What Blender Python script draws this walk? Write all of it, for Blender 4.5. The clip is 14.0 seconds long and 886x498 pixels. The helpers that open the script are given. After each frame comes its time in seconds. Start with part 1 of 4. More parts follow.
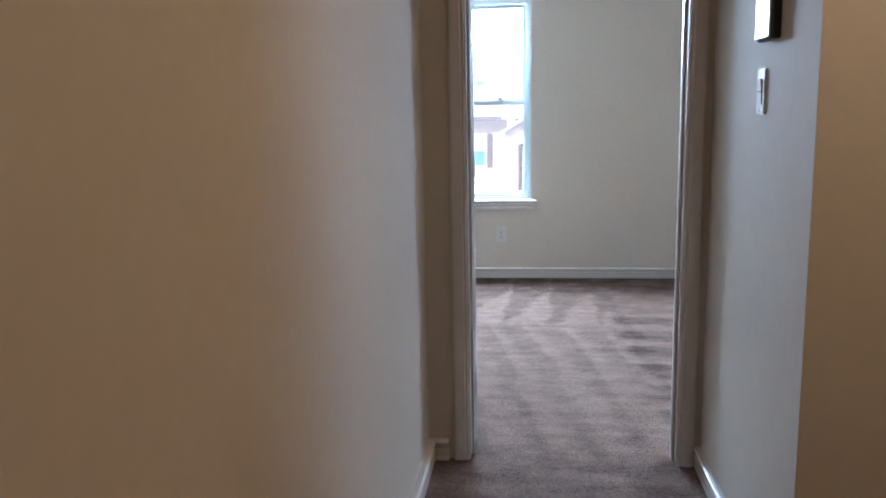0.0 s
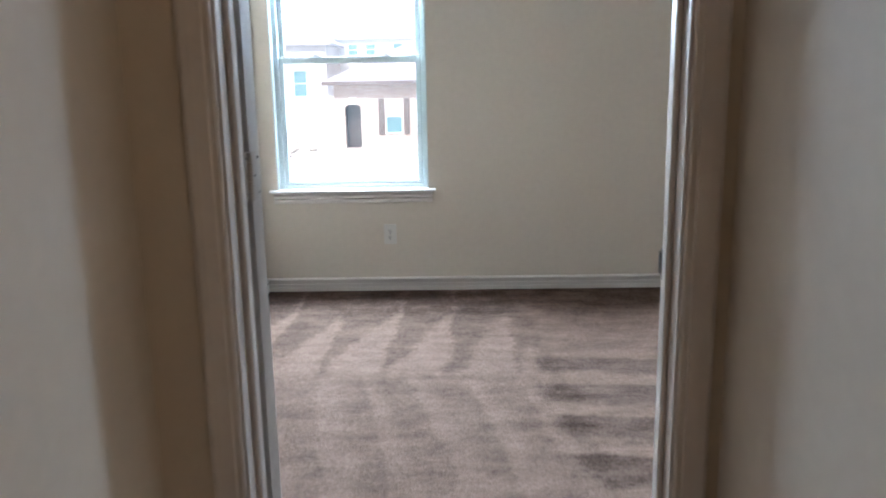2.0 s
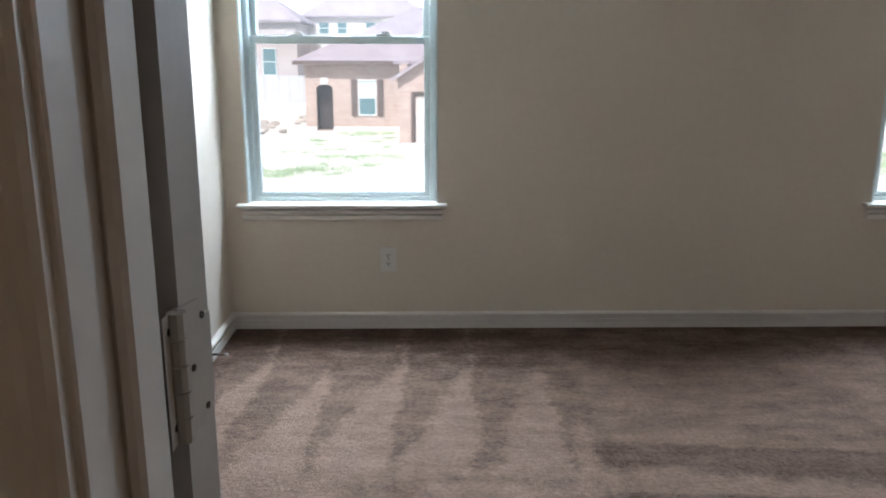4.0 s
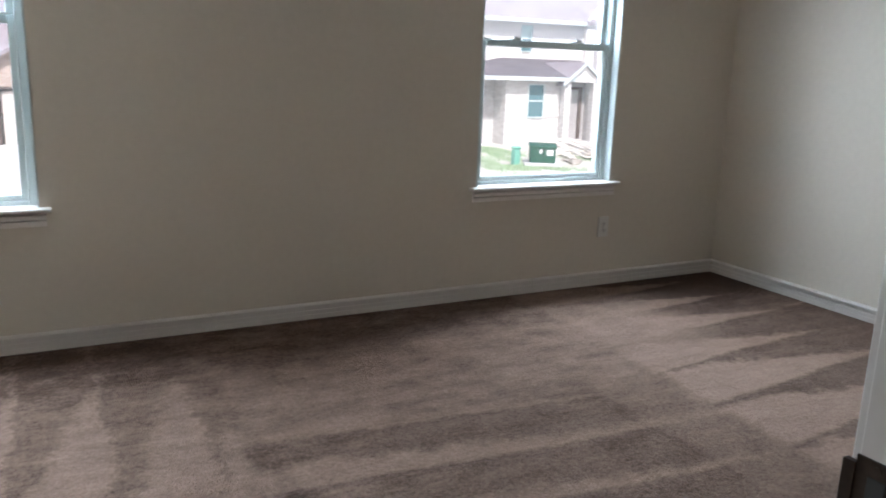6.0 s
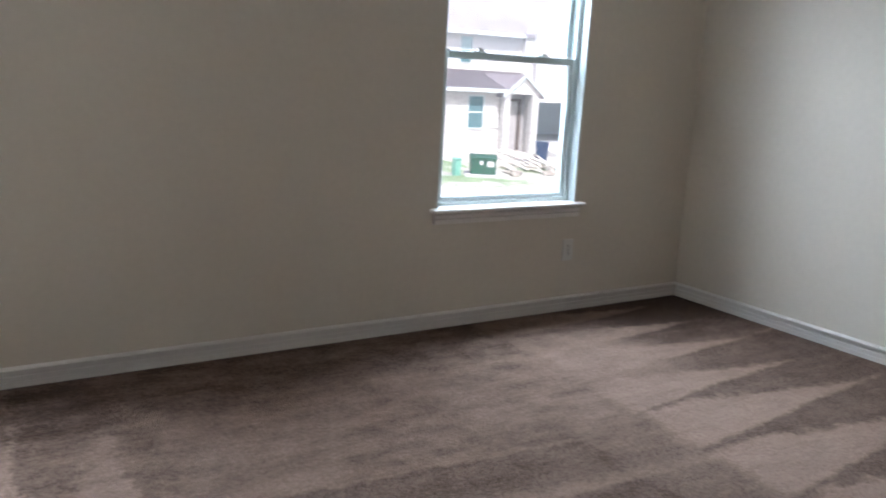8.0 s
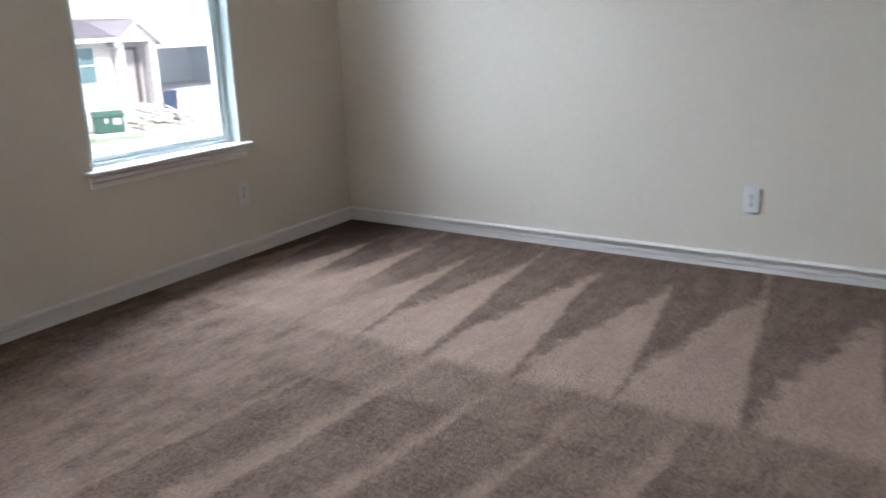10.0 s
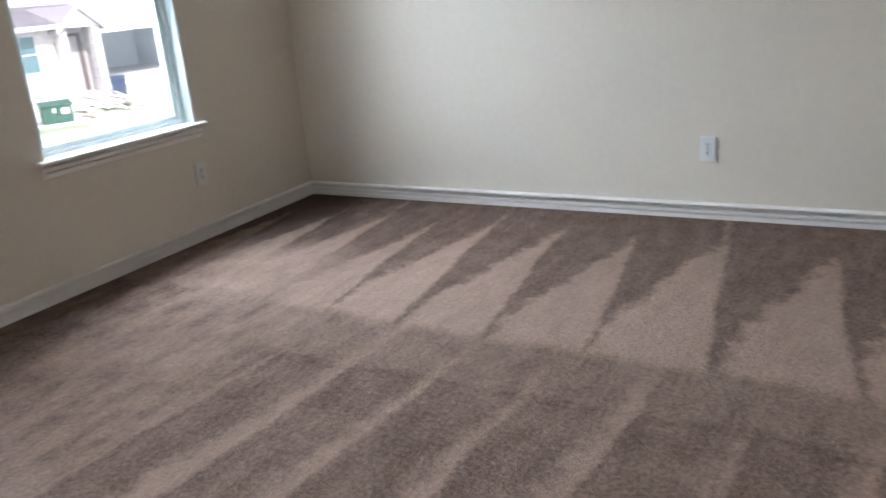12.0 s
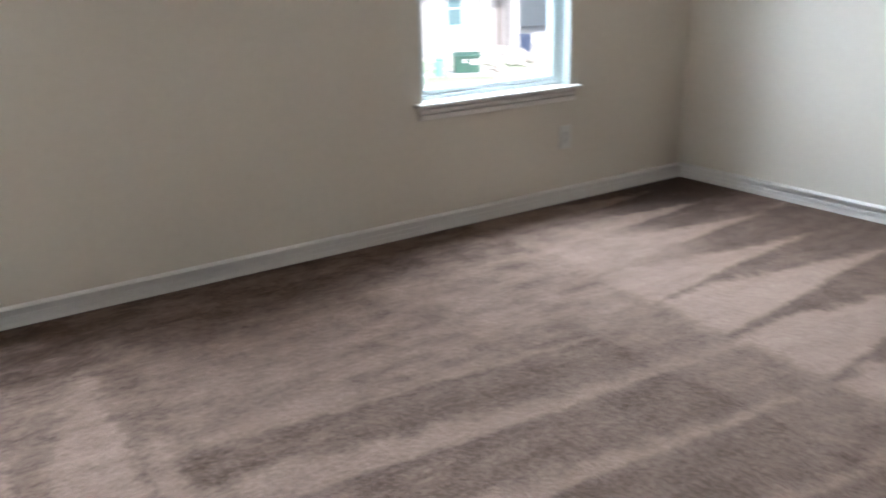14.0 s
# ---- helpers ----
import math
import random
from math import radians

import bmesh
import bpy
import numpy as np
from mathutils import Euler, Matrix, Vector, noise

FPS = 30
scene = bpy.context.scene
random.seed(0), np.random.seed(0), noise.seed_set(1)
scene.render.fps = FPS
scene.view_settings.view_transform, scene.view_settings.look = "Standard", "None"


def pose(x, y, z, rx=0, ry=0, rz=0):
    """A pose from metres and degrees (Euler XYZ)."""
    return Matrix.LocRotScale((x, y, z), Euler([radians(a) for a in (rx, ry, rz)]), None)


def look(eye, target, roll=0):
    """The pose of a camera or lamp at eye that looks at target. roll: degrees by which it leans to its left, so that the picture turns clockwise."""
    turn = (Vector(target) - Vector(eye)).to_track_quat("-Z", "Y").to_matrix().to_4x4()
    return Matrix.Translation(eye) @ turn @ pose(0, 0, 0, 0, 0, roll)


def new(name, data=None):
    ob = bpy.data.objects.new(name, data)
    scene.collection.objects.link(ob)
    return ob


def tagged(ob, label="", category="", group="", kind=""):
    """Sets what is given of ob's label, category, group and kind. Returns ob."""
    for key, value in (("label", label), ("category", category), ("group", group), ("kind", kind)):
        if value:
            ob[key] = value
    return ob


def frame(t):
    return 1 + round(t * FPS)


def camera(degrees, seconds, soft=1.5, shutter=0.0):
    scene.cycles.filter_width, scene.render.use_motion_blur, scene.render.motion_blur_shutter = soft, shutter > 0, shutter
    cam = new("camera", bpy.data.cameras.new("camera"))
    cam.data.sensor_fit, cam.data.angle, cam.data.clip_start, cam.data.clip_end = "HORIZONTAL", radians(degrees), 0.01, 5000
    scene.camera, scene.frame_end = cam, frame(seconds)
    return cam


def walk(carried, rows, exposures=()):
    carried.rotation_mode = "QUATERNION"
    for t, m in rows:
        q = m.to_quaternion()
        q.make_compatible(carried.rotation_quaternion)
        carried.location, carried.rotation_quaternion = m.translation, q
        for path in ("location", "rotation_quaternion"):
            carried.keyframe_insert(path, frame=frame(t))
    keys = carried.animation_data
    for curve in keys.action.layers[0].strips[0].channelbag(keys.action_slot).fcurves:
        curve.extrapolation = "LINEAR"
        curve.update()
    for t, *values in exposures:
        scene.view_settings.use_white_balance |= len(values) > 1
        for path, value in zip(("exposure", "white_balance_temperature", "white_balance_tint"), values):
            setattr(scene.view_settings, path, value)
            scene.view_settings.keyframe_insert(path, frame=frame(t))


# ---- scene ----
cam = camera(57.8, 14.0, soft=1.8, shutter=0.5)

PATH = [
    (0, (-3.809, -6.228, 1.291), (-4.037, -4.269, 0.956), -1.1),
    (0.5, (-3.825, -5.911, 1.276), (-3.964, -3.942, 0.949), -0.8),
    (1, (-3.737, -5.477, 1.281), (-3.798, -3.510, 0.928), -0.4),
    (1.5, (-3.713, -5.082, 1.257), (-3.787, -3.125, 0.850), 0.0),
    (2, (-3.666, -4.697, 1.263), (-3.705, -2.742, 0.840), -1.0),
    (2.2, (-3.659, -4.537, 1.275), (-3.817, -2.583, 0.881), -0.8),
    (4.3, (-3.902, -3.703, 1.290), (-3.763, -1.766, 0.809), 0.3),
    (4.5, (-3.905, -3.695, 1.281), (-3.678, -1.767, 0.793), 0.4),
    (5, (-3.946, -3.643, 1.257), (-3.446, -1.772, 0.757), 2.2),
    (5.5, (-3.935, -3.612, 1.251), (-3.182, -1.825, 0.763), 2.7),
    (6, (-3.890, -3.638, 1.251), (-2.976, -1.918, 0.798), 2.0),
    (6.5, (-3.891, -3.624, 1.272), (-2.925, -1.923, 0.854), 1.0),
    (7, (-3.867, -3.549, 1.257), (-2.886, -1.854, 0.849), 0.8),
    (7.5, (-3.804, -3.415, 1.257), (-2.840, -1.710, 0.850), 2.2),
    (8, (-3.840, -3.314, 1.260), (-2.788, -1.667, 0.836), 3.1),
    (8.5, (-3.879, -3.205, 1.230), (-2.604, -1.739, 0.754), 4.5),
    (9, (-3.883, -3.178, 1.225), (-2.465, -1.856, 0.733), 2.9),
    (9.2, (-3.875, -3.168, 1.221), (-2.409, -1.902, 0.723), 1.8),
    (11.3, (-3.952, -3.156, 1.222), (-2.238, -2.348, 0.581), -3.9),
    (11.5, (-3.931, -3.161, 1.207), (-2.230, -2.326, 0.565), -4.4),
    (12, (-3.908, -3.167, 1.212), (-2.264, -2.219, 0.577), -4.9),
    (12.5, (-3.886, -3.202, 1.208), (-2.355, -2.077, 0.584), -5.3),
    (13, (-3.840, -3.241, 1.202), (-2.421, -1.987, 0.558), -5.0),
    (13.5, (-3.773, -3.176, 1.165), (-2.457, -1.816, 0.521), -3.1),
    (14, (-3.706, -3.109, 1.171), (-2.674, -1.525, 0.521), -1.7),
]
EXPOSURES = [(0, 1.10, 5200, 17), (0.5, 1.26, 5200, 17), (1.0, 1.16, 5520, 17), (1.5, 0.90, 5690, 17), (2.0, 0.90, 5740, 17), (2.2, 0.82, 5830, 17), (4.3, 0.1, 6120, 19),
             (5.0, 0.05, 6120, 19), (6.0, 0.12, 6120, 19), (6.5, 0.25, 6120, 20), (7.5, 0.4, 6020, 20), (8.0, 0.22, 6020, 20), (8.5, 0.38, 6020, 19), (9.0, 0.47, 6000, 20), (11.5, 0.57, 6050, 20), (13.0, 0.79, 6150, 21), (14.0, 0.83, 6020, 19)]
walk(cam, [(t, look(eye, target, roll)) for t, eye, target, roll in PATH], EXPOSURES)

# ---- light ----
world = bpy.data.worlds.new("sky")
scene.world = world
world.use_nodes = True
wn = world.node_tree.nodes
sky = wn.new("ShaderNodeTexSky")
sky.sky_type, sky.sun_disc = "NISHITA", False
sky.sun_elevation, sky.sun_rotation = radians(50), radians(200)
sky.dust_density, sky.air_density = 4.0, 1.0
wn["Background"].inputs["Strength"].default_value = 0.15
world.node_tree.links.new(sky.outputs[0], wn["Background"].inputs["Color"])

sun_data = bpy.data.lights.new("sun", "SUN")
sun_data.energy, sun_data.angle, sun_data.color = 5.0, radians(2), (1.0, 0.95, 0.89)
sun = new("sun", sun_data)
sun.matrix_world = look((0, 0, 30), (0 + 6.5, 24, 0))


def window_daylight(cx, power):
    """Sky light entering one window opening."""
    d = bpy.data.lights.new("window_daylight", "AREA")
    d.shape, d.size, d.size_y, d.energy, d.color = "RECTANGLE", 1.05, 0.46, power, (0.72, 0.905, 1.0)
    d.spread = radians(145)
    o = new("window_daylight", d)
    o.matrix_world = look((cx, 0.45, 2.02), (cx, -1.65, -0.1))
    return o


window_daylight(-4.285, 84)
window_daylight(-1.325, 76)

# warm ceiling lamp of the landing
lamp_data = bpy.data.lights.new("landing_bulb", "POINT")
lamp_data.energy, lamp_data.color, lamp_data.shadow_soft_size = 9.5, (1.0, 0.70, 0.36), 0.1
new("landing_bulb", lamp_data).matrix_world = pose(-2.6, -5.1, 2.2)


# ---- materials ----
def links_of(m):
    return m.node_tree.nodes, m.node_tree.links


def principled(name, colour, rough=0.6, metal=0.0):
    m = bpy.data.materials.new(name)
    m.use_nodes = True
    b = m.node_tree.nodes["Principled BSDF"]
    b.inputs["Base Color"].default_value = (*colour, 1)
    b.inputs["Roughness"].default_value = rough
    b.inputs["Metallic"].default_value = metal
    return m


def varied(name, dark, light, rough=0.6, metal=0.0, coarse=3.0, fine=60.0, bump=0.1, bump_scale=None, mix=0.4, per_object=0.0):
    """Colour that varies at two scales, with fine relief."""
    m = principled(name, light, rough, metal)
    n, l = links_of(m)
    b = n["Principled BSDF"]
    geo = n.new("ShaderNodeNewGeometry")
    a, c = n.new("ShaderNodeTexNoise"), n.new("ShaderNodeTexNoise")
    a.inputs["Scale"].default_value, c.inputs["Scale"].default_value = coarse, fine
    a.inputs["Detail"].default_value, c.inputs["Detail"].default_value = 4, 3
    l.new(geo.outputs["Position"], a.inputs["Vector"])
    l.new(geo.outputs["Position"], c.inputs["Vector"])
    mx = n.new("ShaderNodeMix")
    mx.inputs[0].default_value = mix
    l.new(a.outputs["Fac"], mx.inputs[2])
    l.new(c.outputs["Fac"], mx.inputs[3])
    ramp = n.new("ShaderNodeValToRGB")
    ramp.color_ramp.elements[0].position, ramp.color_ramp.elements[1].position = 0.3, 0.7
    ramp.color_ramp.elements[0].color, ramp.color_ramp.elements[1].color = (*dark, 1), (*light, 1)
    value = mx.outputs[0]
    if per_object:
        info, ad = n.new("ShaderNodeObjectInfo"), n.new("ShaderNodeMath")
        ad.operation = "MULTIPLY_ADD"
        l.new(info.outputs["Random"], ad.inputs[0])
        ad.inputs[1].default_value = per_object
        l.new(value, ad.inputs[2])
        value = ad.outputs[0]
    l.new(value, ramp.inputs["Fac"])
    l.new(ramp.outputs["Color"], b.inputs["Base Color"])
    if bump:
        bp = n.new("ShaderNodeBump")
        bp.inputs["Strength"].default_value, bp.inputs["Distance"].default_value = bump, 0.004
        h = c
        if bump_scale:
            h = n.new("ShaderNodeTexNoise")
            h.inputs["Scale"].default_value, h.inputs["Detail"].default_value = bump_scale, 2
            l.new(geo.outputs["Position"], h.inputs["Vector"])
        l.new(h.outputs["Fac"], bp.inputs["Height"])
        l.new(bp.outputs["Normal"], b.inputs["Normal"])
    return m


def carpet_material():
    """Taupe cut pile with the light and dark strokes that a vacuum cleaner leaves."""
    m = principled("carpet_pile", (0.3, 0.24, 0.21), 0.95)
    n, l = links_of(m)
    b = n["Principled BSDF"]
    b.inputs["Specular IOR Level"].default_value = 0.1
    b.inputs["Sheen Weight"].default_value, b.inputs["Sheen Roughness"].default_value = 0.06, 0.5
    b.inputs["Sheen Tint"].default_value = (0.86, 0.78, 0.74, 1)
    
    def mth(op, x, y=None, z=None):
        k = n.new("ShaderNodeMath")
        k.operation = op
        for i, v in enumerate((x, y, z)):
            if v is None:
                continue
            if isinstance(v, (int, float)):
                k.inputs[i].default_value = v
            else:
                l.new(v, k.inputs[i])
        return k.outputs[0]

    def ramp01(v, lo, hi):
        k = n.new("ShaderNodeMapRange")
        k.interpolation_type = "SMOOTHSTEP"
        k.inputs["From Min"].default_value, k.inputs["From Max"].default_value = lo, hi
        l.new(v, k.inputs["Value"])
        return k.outputs["Result"]

    geo = n.new("ShaderNodeNewGeometry")

    def noise_at(scale, detail=3.0, rough=0.55):
        k = n.new("ShaderNodeTexNoise")
        k.inputs["Scale"].default_value, k.inputs["Detail"].default_value, k.inputs["Roughness"].default_value = scale, detail, rough
        l.new(geo.outputs["Position"], k.inputs["Vector"])
        return k

    sep = n.new("ShaderNodeSeparateXYZ")
    l.new(geo.outputs["Position"], sep.inputs[0])
    X0, Y0 = sep.outputs["X"], sep.outputs["Y"]
    wob, ragged, patch = noise_at(1.6, 2), noise_at(26, 4, 0.7), noise_at(5, 4, 0.6)
    ws, rs = n.new("ShaderNodeSeparateColor"), n.new("ShaderNodeSeparateColor")
    l.new(wob.outputs["Color"], ws.inputs[0])
    l.new(ragged.outputs["Color"], rs.inputs[0])

    def wobble(v, k, amp, fine):
        a = mth("MULTIPLY_ADD", mth("SUBTRACT", ws.outputs[k], 0.5), amp, v)
        return mth("MULTIPLY_ADD", mth("SUBTRACT", rs.outputs[k], 0.5), fine, a)

    X, Y = wobble(X0, 0, 0.18, 0.13), wobble(Y0, 1, 0.10, 0.055)
    torn = noise_at(11, 4, 0.7)
    tear = mth("MULTIPLY", mth("SUBTRACT", torn.outputs["Fac"], 0.5), 0.5)

    def line(along, lo, hi, w0, w1):
        k = n.new("ShaderNodeMapRange")
        for name, v in (("From Min", lo), ("From Max", hi), ("To Min", w0), ("To Max", w1)):
            k.inputs[name].default_value = v
        l.new(along, k.inputs["Value"])
        return k.outputs["Result"]

    def strokes(count, width, soft=0.07):
        """Wedges counted by a rising number: each starts at a sharp edge and covers a share of its stroke."""
        f = mth("FRACT", count)
        turn = mth("SINE", mth("MULTIPLY", mth("FLOOR", count), 2.4))
        width = mth("MULTIPLY_ADD", turn, 0.07, mth("ADD", width, tear))
        return mth("MULTIPLY", ramp01(mth("SUBTRACT", width, f), -soft, soft), ramp01(f, -0.02, 0.07))

    def blend(f, u, v):
        return mth("ADD", mth("MULTIPLY", f, u), mth("MULTIPLY", mth("SUBTRACT", 1.0, f), v))

    # long wedges that point at the east wall, a little closer together towards the windows
    ca = mth("MULTIPLY_ADD", X, -0.12, Y)
    ka = mth("MULTIPLY_ADD", mth("MULTIPLY_ADD", ca, 0.1806, 3.3531), ca, 18.381)
    wa = blend(ramp01(X, -1.25, -1.45), 0.94, line(X, -0.34, -1.28, 0.0, 0.84))
    a = mth("MULTIPLY_ADD", strokes(ka, wa, 0.08), 0.84, 0.06)
    # thin streaks across the middle, wider towards the door
    kb = mth("MULTIPLY_ADD", mth("MULTIPLY_ADD", X, 0.08, Y), 3.145, 19.683)
    b_on = line(X, -1.7, -2.0, 0.35, 1.0)
    bb = mth("MULTIPLY_ADD", mth("MULTIPLY", strokes(kb, line(X, -1.85, -3.2, 0.10, 0.42), 0.15), b_on), 0.60, 0.09)
    bb = mth("MULTIPLY_ADD", ramp01(X, -1.97, -1.90), 0.16, bb)
    seam = mth("MULTIPLY", ramp01(X, -1.98, -1.95), ramp01(X, -1.90, -1.94))
    bb = mth("MULTIPLY_ADD", seam, -0.12, bb)
    # short wedges that point at the window wall
    kc = mth("MULTIPLY", mth("SUBTRACT", -3.385, mth("MULTIPLY_ADD", Y, -0.03, X)), 3.45)
    c = strokes(mth("ADD", kc, 20.0), line(Y, -0.45, -1.25, 0.05, 0.84), 0.09)
    d = strokes(mth("MULTIPLY_ADD", mth("MULTIPLY_ADD", Y, 0.18, X), 4.6, 40.0), line(Y, -1.3, -2.6, 0.2, 0.6), 0.25)
    in_a = ramp01(mth("MULTIPLY_ADD", Y, -0.03, X), -1.57, -1.47)
    in_c = ramp01(mth("MULTIPLY_ADD", Y, 0.06, X), -3.36, -3.46)
    near = ramp01(Y, -1.46, -1.38)
    left = blend(near, mth("MULTIPLY_ADD", c, 0.5, 0.28), mth("MULTIPLY_ADD", d, 0.26, 0.42))
    open_pile = mth("MULTIPLY_ADD", patch.outputs["Fac"], 0.6, 0.20)
    middle = blend(ramp01(Y, -1.32, -1.12), open_pile, bb)
    corner = mth("MULTIPLY", ramp01(Y, -1.25, -0.85), ramp01(X, -0.75, -1.1))
    a = blend(mth("MULTIPLY", corner, 0.75), mth("MULTIPLY_ADD", patch.outputs["Fac"], 0.9, 0.25), a)
    level = blend(in_a, a, blend(in_c, left, middle))
    # groove beside the last short wedge
    rim = mth("MULTIPLY", ramp01(mth("MULTIPLY_ADD", Y, 0.1, X), -3.47, -3.42), ramp01(mth("MULTIPLY_ADD", Y, 0.1, X), -3.34, -3.40))
    level = mth("MULTIPLY_ADD", mth("MULTIPLY", rim, ramp01(Y, -0.5, -0.7)), -0.22, level)
    level = blend(ramp01(Y0, -3.45, -3.25), level, 0.3)
    # unbrushed pile along the window wall
    level = mth("SUBTRACT", level, mth("MULTIPLY", ramp01(wobble(Y0, 2, 0.34, 0.22), -0.72, -0.34), 0.55))
    # rubbed patches and footmarks, weaker where the strokes are fresh
    smear = noise_at(3.2, 5, 0.65)
    stretch = n.new("ShaderNodeMapping")
    stretch.inputs["Scale"].default_value = (1.0, 3.6, 1.0)
    l.new(geo.outputs["Position"], stretch.inputs["Vector"])
    l.new(stretch.outputs["Vector"], smear.inputs["Vector"])
    blotch = noise_at(9, 5, 0.7)
    fresh = mth("MAXIMUM", in_a, mth("MULTIPLY", ramp01(Y, -1.2, -1.4), ramp01(X, -3.1, -2.6)))
    loose = mth("SUBTRACT", 1.0, mth("MULTIPLY", fresh, 0.4))
    rub = mth("ADD", mth("MULTIPLY", mth("SUBTRACT", blotch.outputs["Fac"], 0.5), 1.35), mth("MULTIPLY", mth("SUBTRACT", smear.outputs["Fac"], 0.5), 1.5))
    level = mth("MULTIPLY_ADD", rub, loose, level)
    # tufts
    grain = noise_at(58, 3, 0.8)
    tuft = noise_at(190, 2, 0.6)
    g = mth("MULTIPLY_ADD", mth("SUBTRACT", grain.outputs["Fac"], 0.5), 1.75, level)
    g = mth("MULTIPLY_ADD", mth("SUBTRACT", tuft.outputs["Fac"], 0.5), 1.15, g)
    ramp = n.new("ShaderNodeValToRGB")
    rescale = n.new("ShaderNodeMapRange")
    rescale.inputs["From Min"].default_value, rescale.inputs["From Max"].default_value = -0.40, 1.55
    l.new(g, rescale.inputs["Value"])
    g = rescale.outputs["Result"]
    ramp.color_ramp.elements[0].position, ramp.color_ramp.elements[1].position = 0.0, 1.0
    ramp.color_ramp.elements[0].color, ramp.color_ramp.elements[1].color = (0.062, 0.0325, 0.0200, 1), (0.470, 0.310, 0.233, 1)
    l.new(g, ramp.inputs["Fac"])
    l.new(ramp.outputs["Color"], b.inputs["Base Color"])
    bp = n.new("ShaderNodeBump")
    bp.inputs["Strength"].default_value, bp.inputs["Distance"].default_value = 1.0, 0.02
    l.new(mth("MULTIPLY_ADD", tuft.outputs["Fac"], 0.5, grain.outputs["Fac"]), bp.inputs["Height"])
    l.new(bp.outputs["Normal"], b.inputs["Normal"])
    return m


def glass_material():
    """Clear pane with a faint translucent veil mixed in, to imitate glare haze over the outdoors."""
    m = principled("window_glass", (0.96, 1.0, 0.99), 0.0)
    n, l = links_of(m)
    b = n["Principled BSDF"]
    b.inputs["Transmission Weight"].default_value = 1.0
    b.inputs["IOR"].default_value = 1.45
    veil, mix, nz, amount = (n.new(k) for k in ("ShaderNodeBsdfTranslucent", "ShaderNodeMixShader", "ShaderNodeTexNoise", "ShaderNodeMapRange"))
    # pale haze of the glare, put into the pane's own shader
    veil.inputs["Color"].default_value = (0.80, 0.90, 0.94, 1)
    nz.inputs["Scale"].default_value, nz.inputs["Detail"].default_value = 3.0, 4
    geo = n.new("ShaderNodeNewGeometry")
    l.new(geo.outputs["Position"], nz.inputs["Vector"])
    amount.inputs["To Min"].default_value, amount.inputs["To Max"].default_value = 0.006, 0.012
    l.new(nz.outputs["Fac"], amount.inputs["Value"])
    l.new(amount.outputs["Result"], mix.inputs[0])
    l.new(b.outputs[0], mix.inputs[1])
    l.new(veil.outputs[0], mix.inputs[2])
    l.new(mix.outputs[0], n["Material Output"].inputs["Surface"])
    return m


def brick_material(name, dark, light, mortar):
    m = principled(name, light, 0.85)
    n, l = links_of(m)
    geo, sp, cb = n.new("ShaderNodeNewGeometry"), n.new("ShaderNodeSeparateXYZ"), n.new("ShaderNodeCombineXYZ")
    l.new(geo.outputs["Position"], sp.inputs[0])
    ad = n.new("ShaderNodeMath")
    l.new(sp.outputs["X"], ad.inputs[0])
    l.new(sp.outputs["Y"], ad.inputs[1])
    l.new(ad.outputs[0], cb.inputs["X"])
    l.new(sp.outputs["Z"], cb.inputs["Y"])
    br, nz, mx = n.new("ShaderNodeTexBrick"), n.new("ShaderNodeTexNoise"), n.new("ShaderNodeMix")
    l.new(cb.outputs[0], br.inputs["Vector"])
    br.inputs["Scale"].default_value = 1.0
    br.inputs["Brick Width"].default_value, br.inputs["Row Height"].default_value, br.inputs["Mortar Size"].default_value = 0.21, 0.075, 0.006
    br.inputs["Color1"].default_value, br.inputs["Color2"].default_value, br.inputs["Mortar"].default_value = (*dark, 1), (*light, 1), (*mortar, 1)
    nz.inputs["Scale"].default_value = 0.9
    mx.data_type, mx.blend_type = "RGBA", "MULTIPLY"
    mx.inputs[0].default_value = 0.35
    l.new(br.outputs["Color"], mx.inputs[6])
    l.new(nz.outputs["Fac"], mx.inputs[7])
    l.new(mx.outputs[2], n["Principled BSDF"].inputs["Base Color"])
    return m


def shingle_material(name, dark, light):
    m = varied(name, dark, light, 0.9, 0, 1.2, 18, 0.0)
    n, l = links_of(m)
    geo, wv, bp = n.new("ShaderNodeNewGeometry"), n.new("ShaderNodeTexWave"), n.new("ShaderNodeBump")
    wv.bands_direction, wv.wave_profile = "Z", "SAW"
    wv.inputs["Scale"].default_value, wv.inputs["Distortion"].default_value = 2.2, 0.4
    l.new(geo.outputs["Position"], wv.inputs["Vector"])
    l.new(wv.outputs["Fac"], bp.inputs["Height"])
    bp.inputs["Strength"].default_value, bp.inputs["Distance"].default_value = 0.5, 0.02
    l.new(bp.outputs["Normal"], n["Principled BSDF"].inputs["Normal"])
    return m


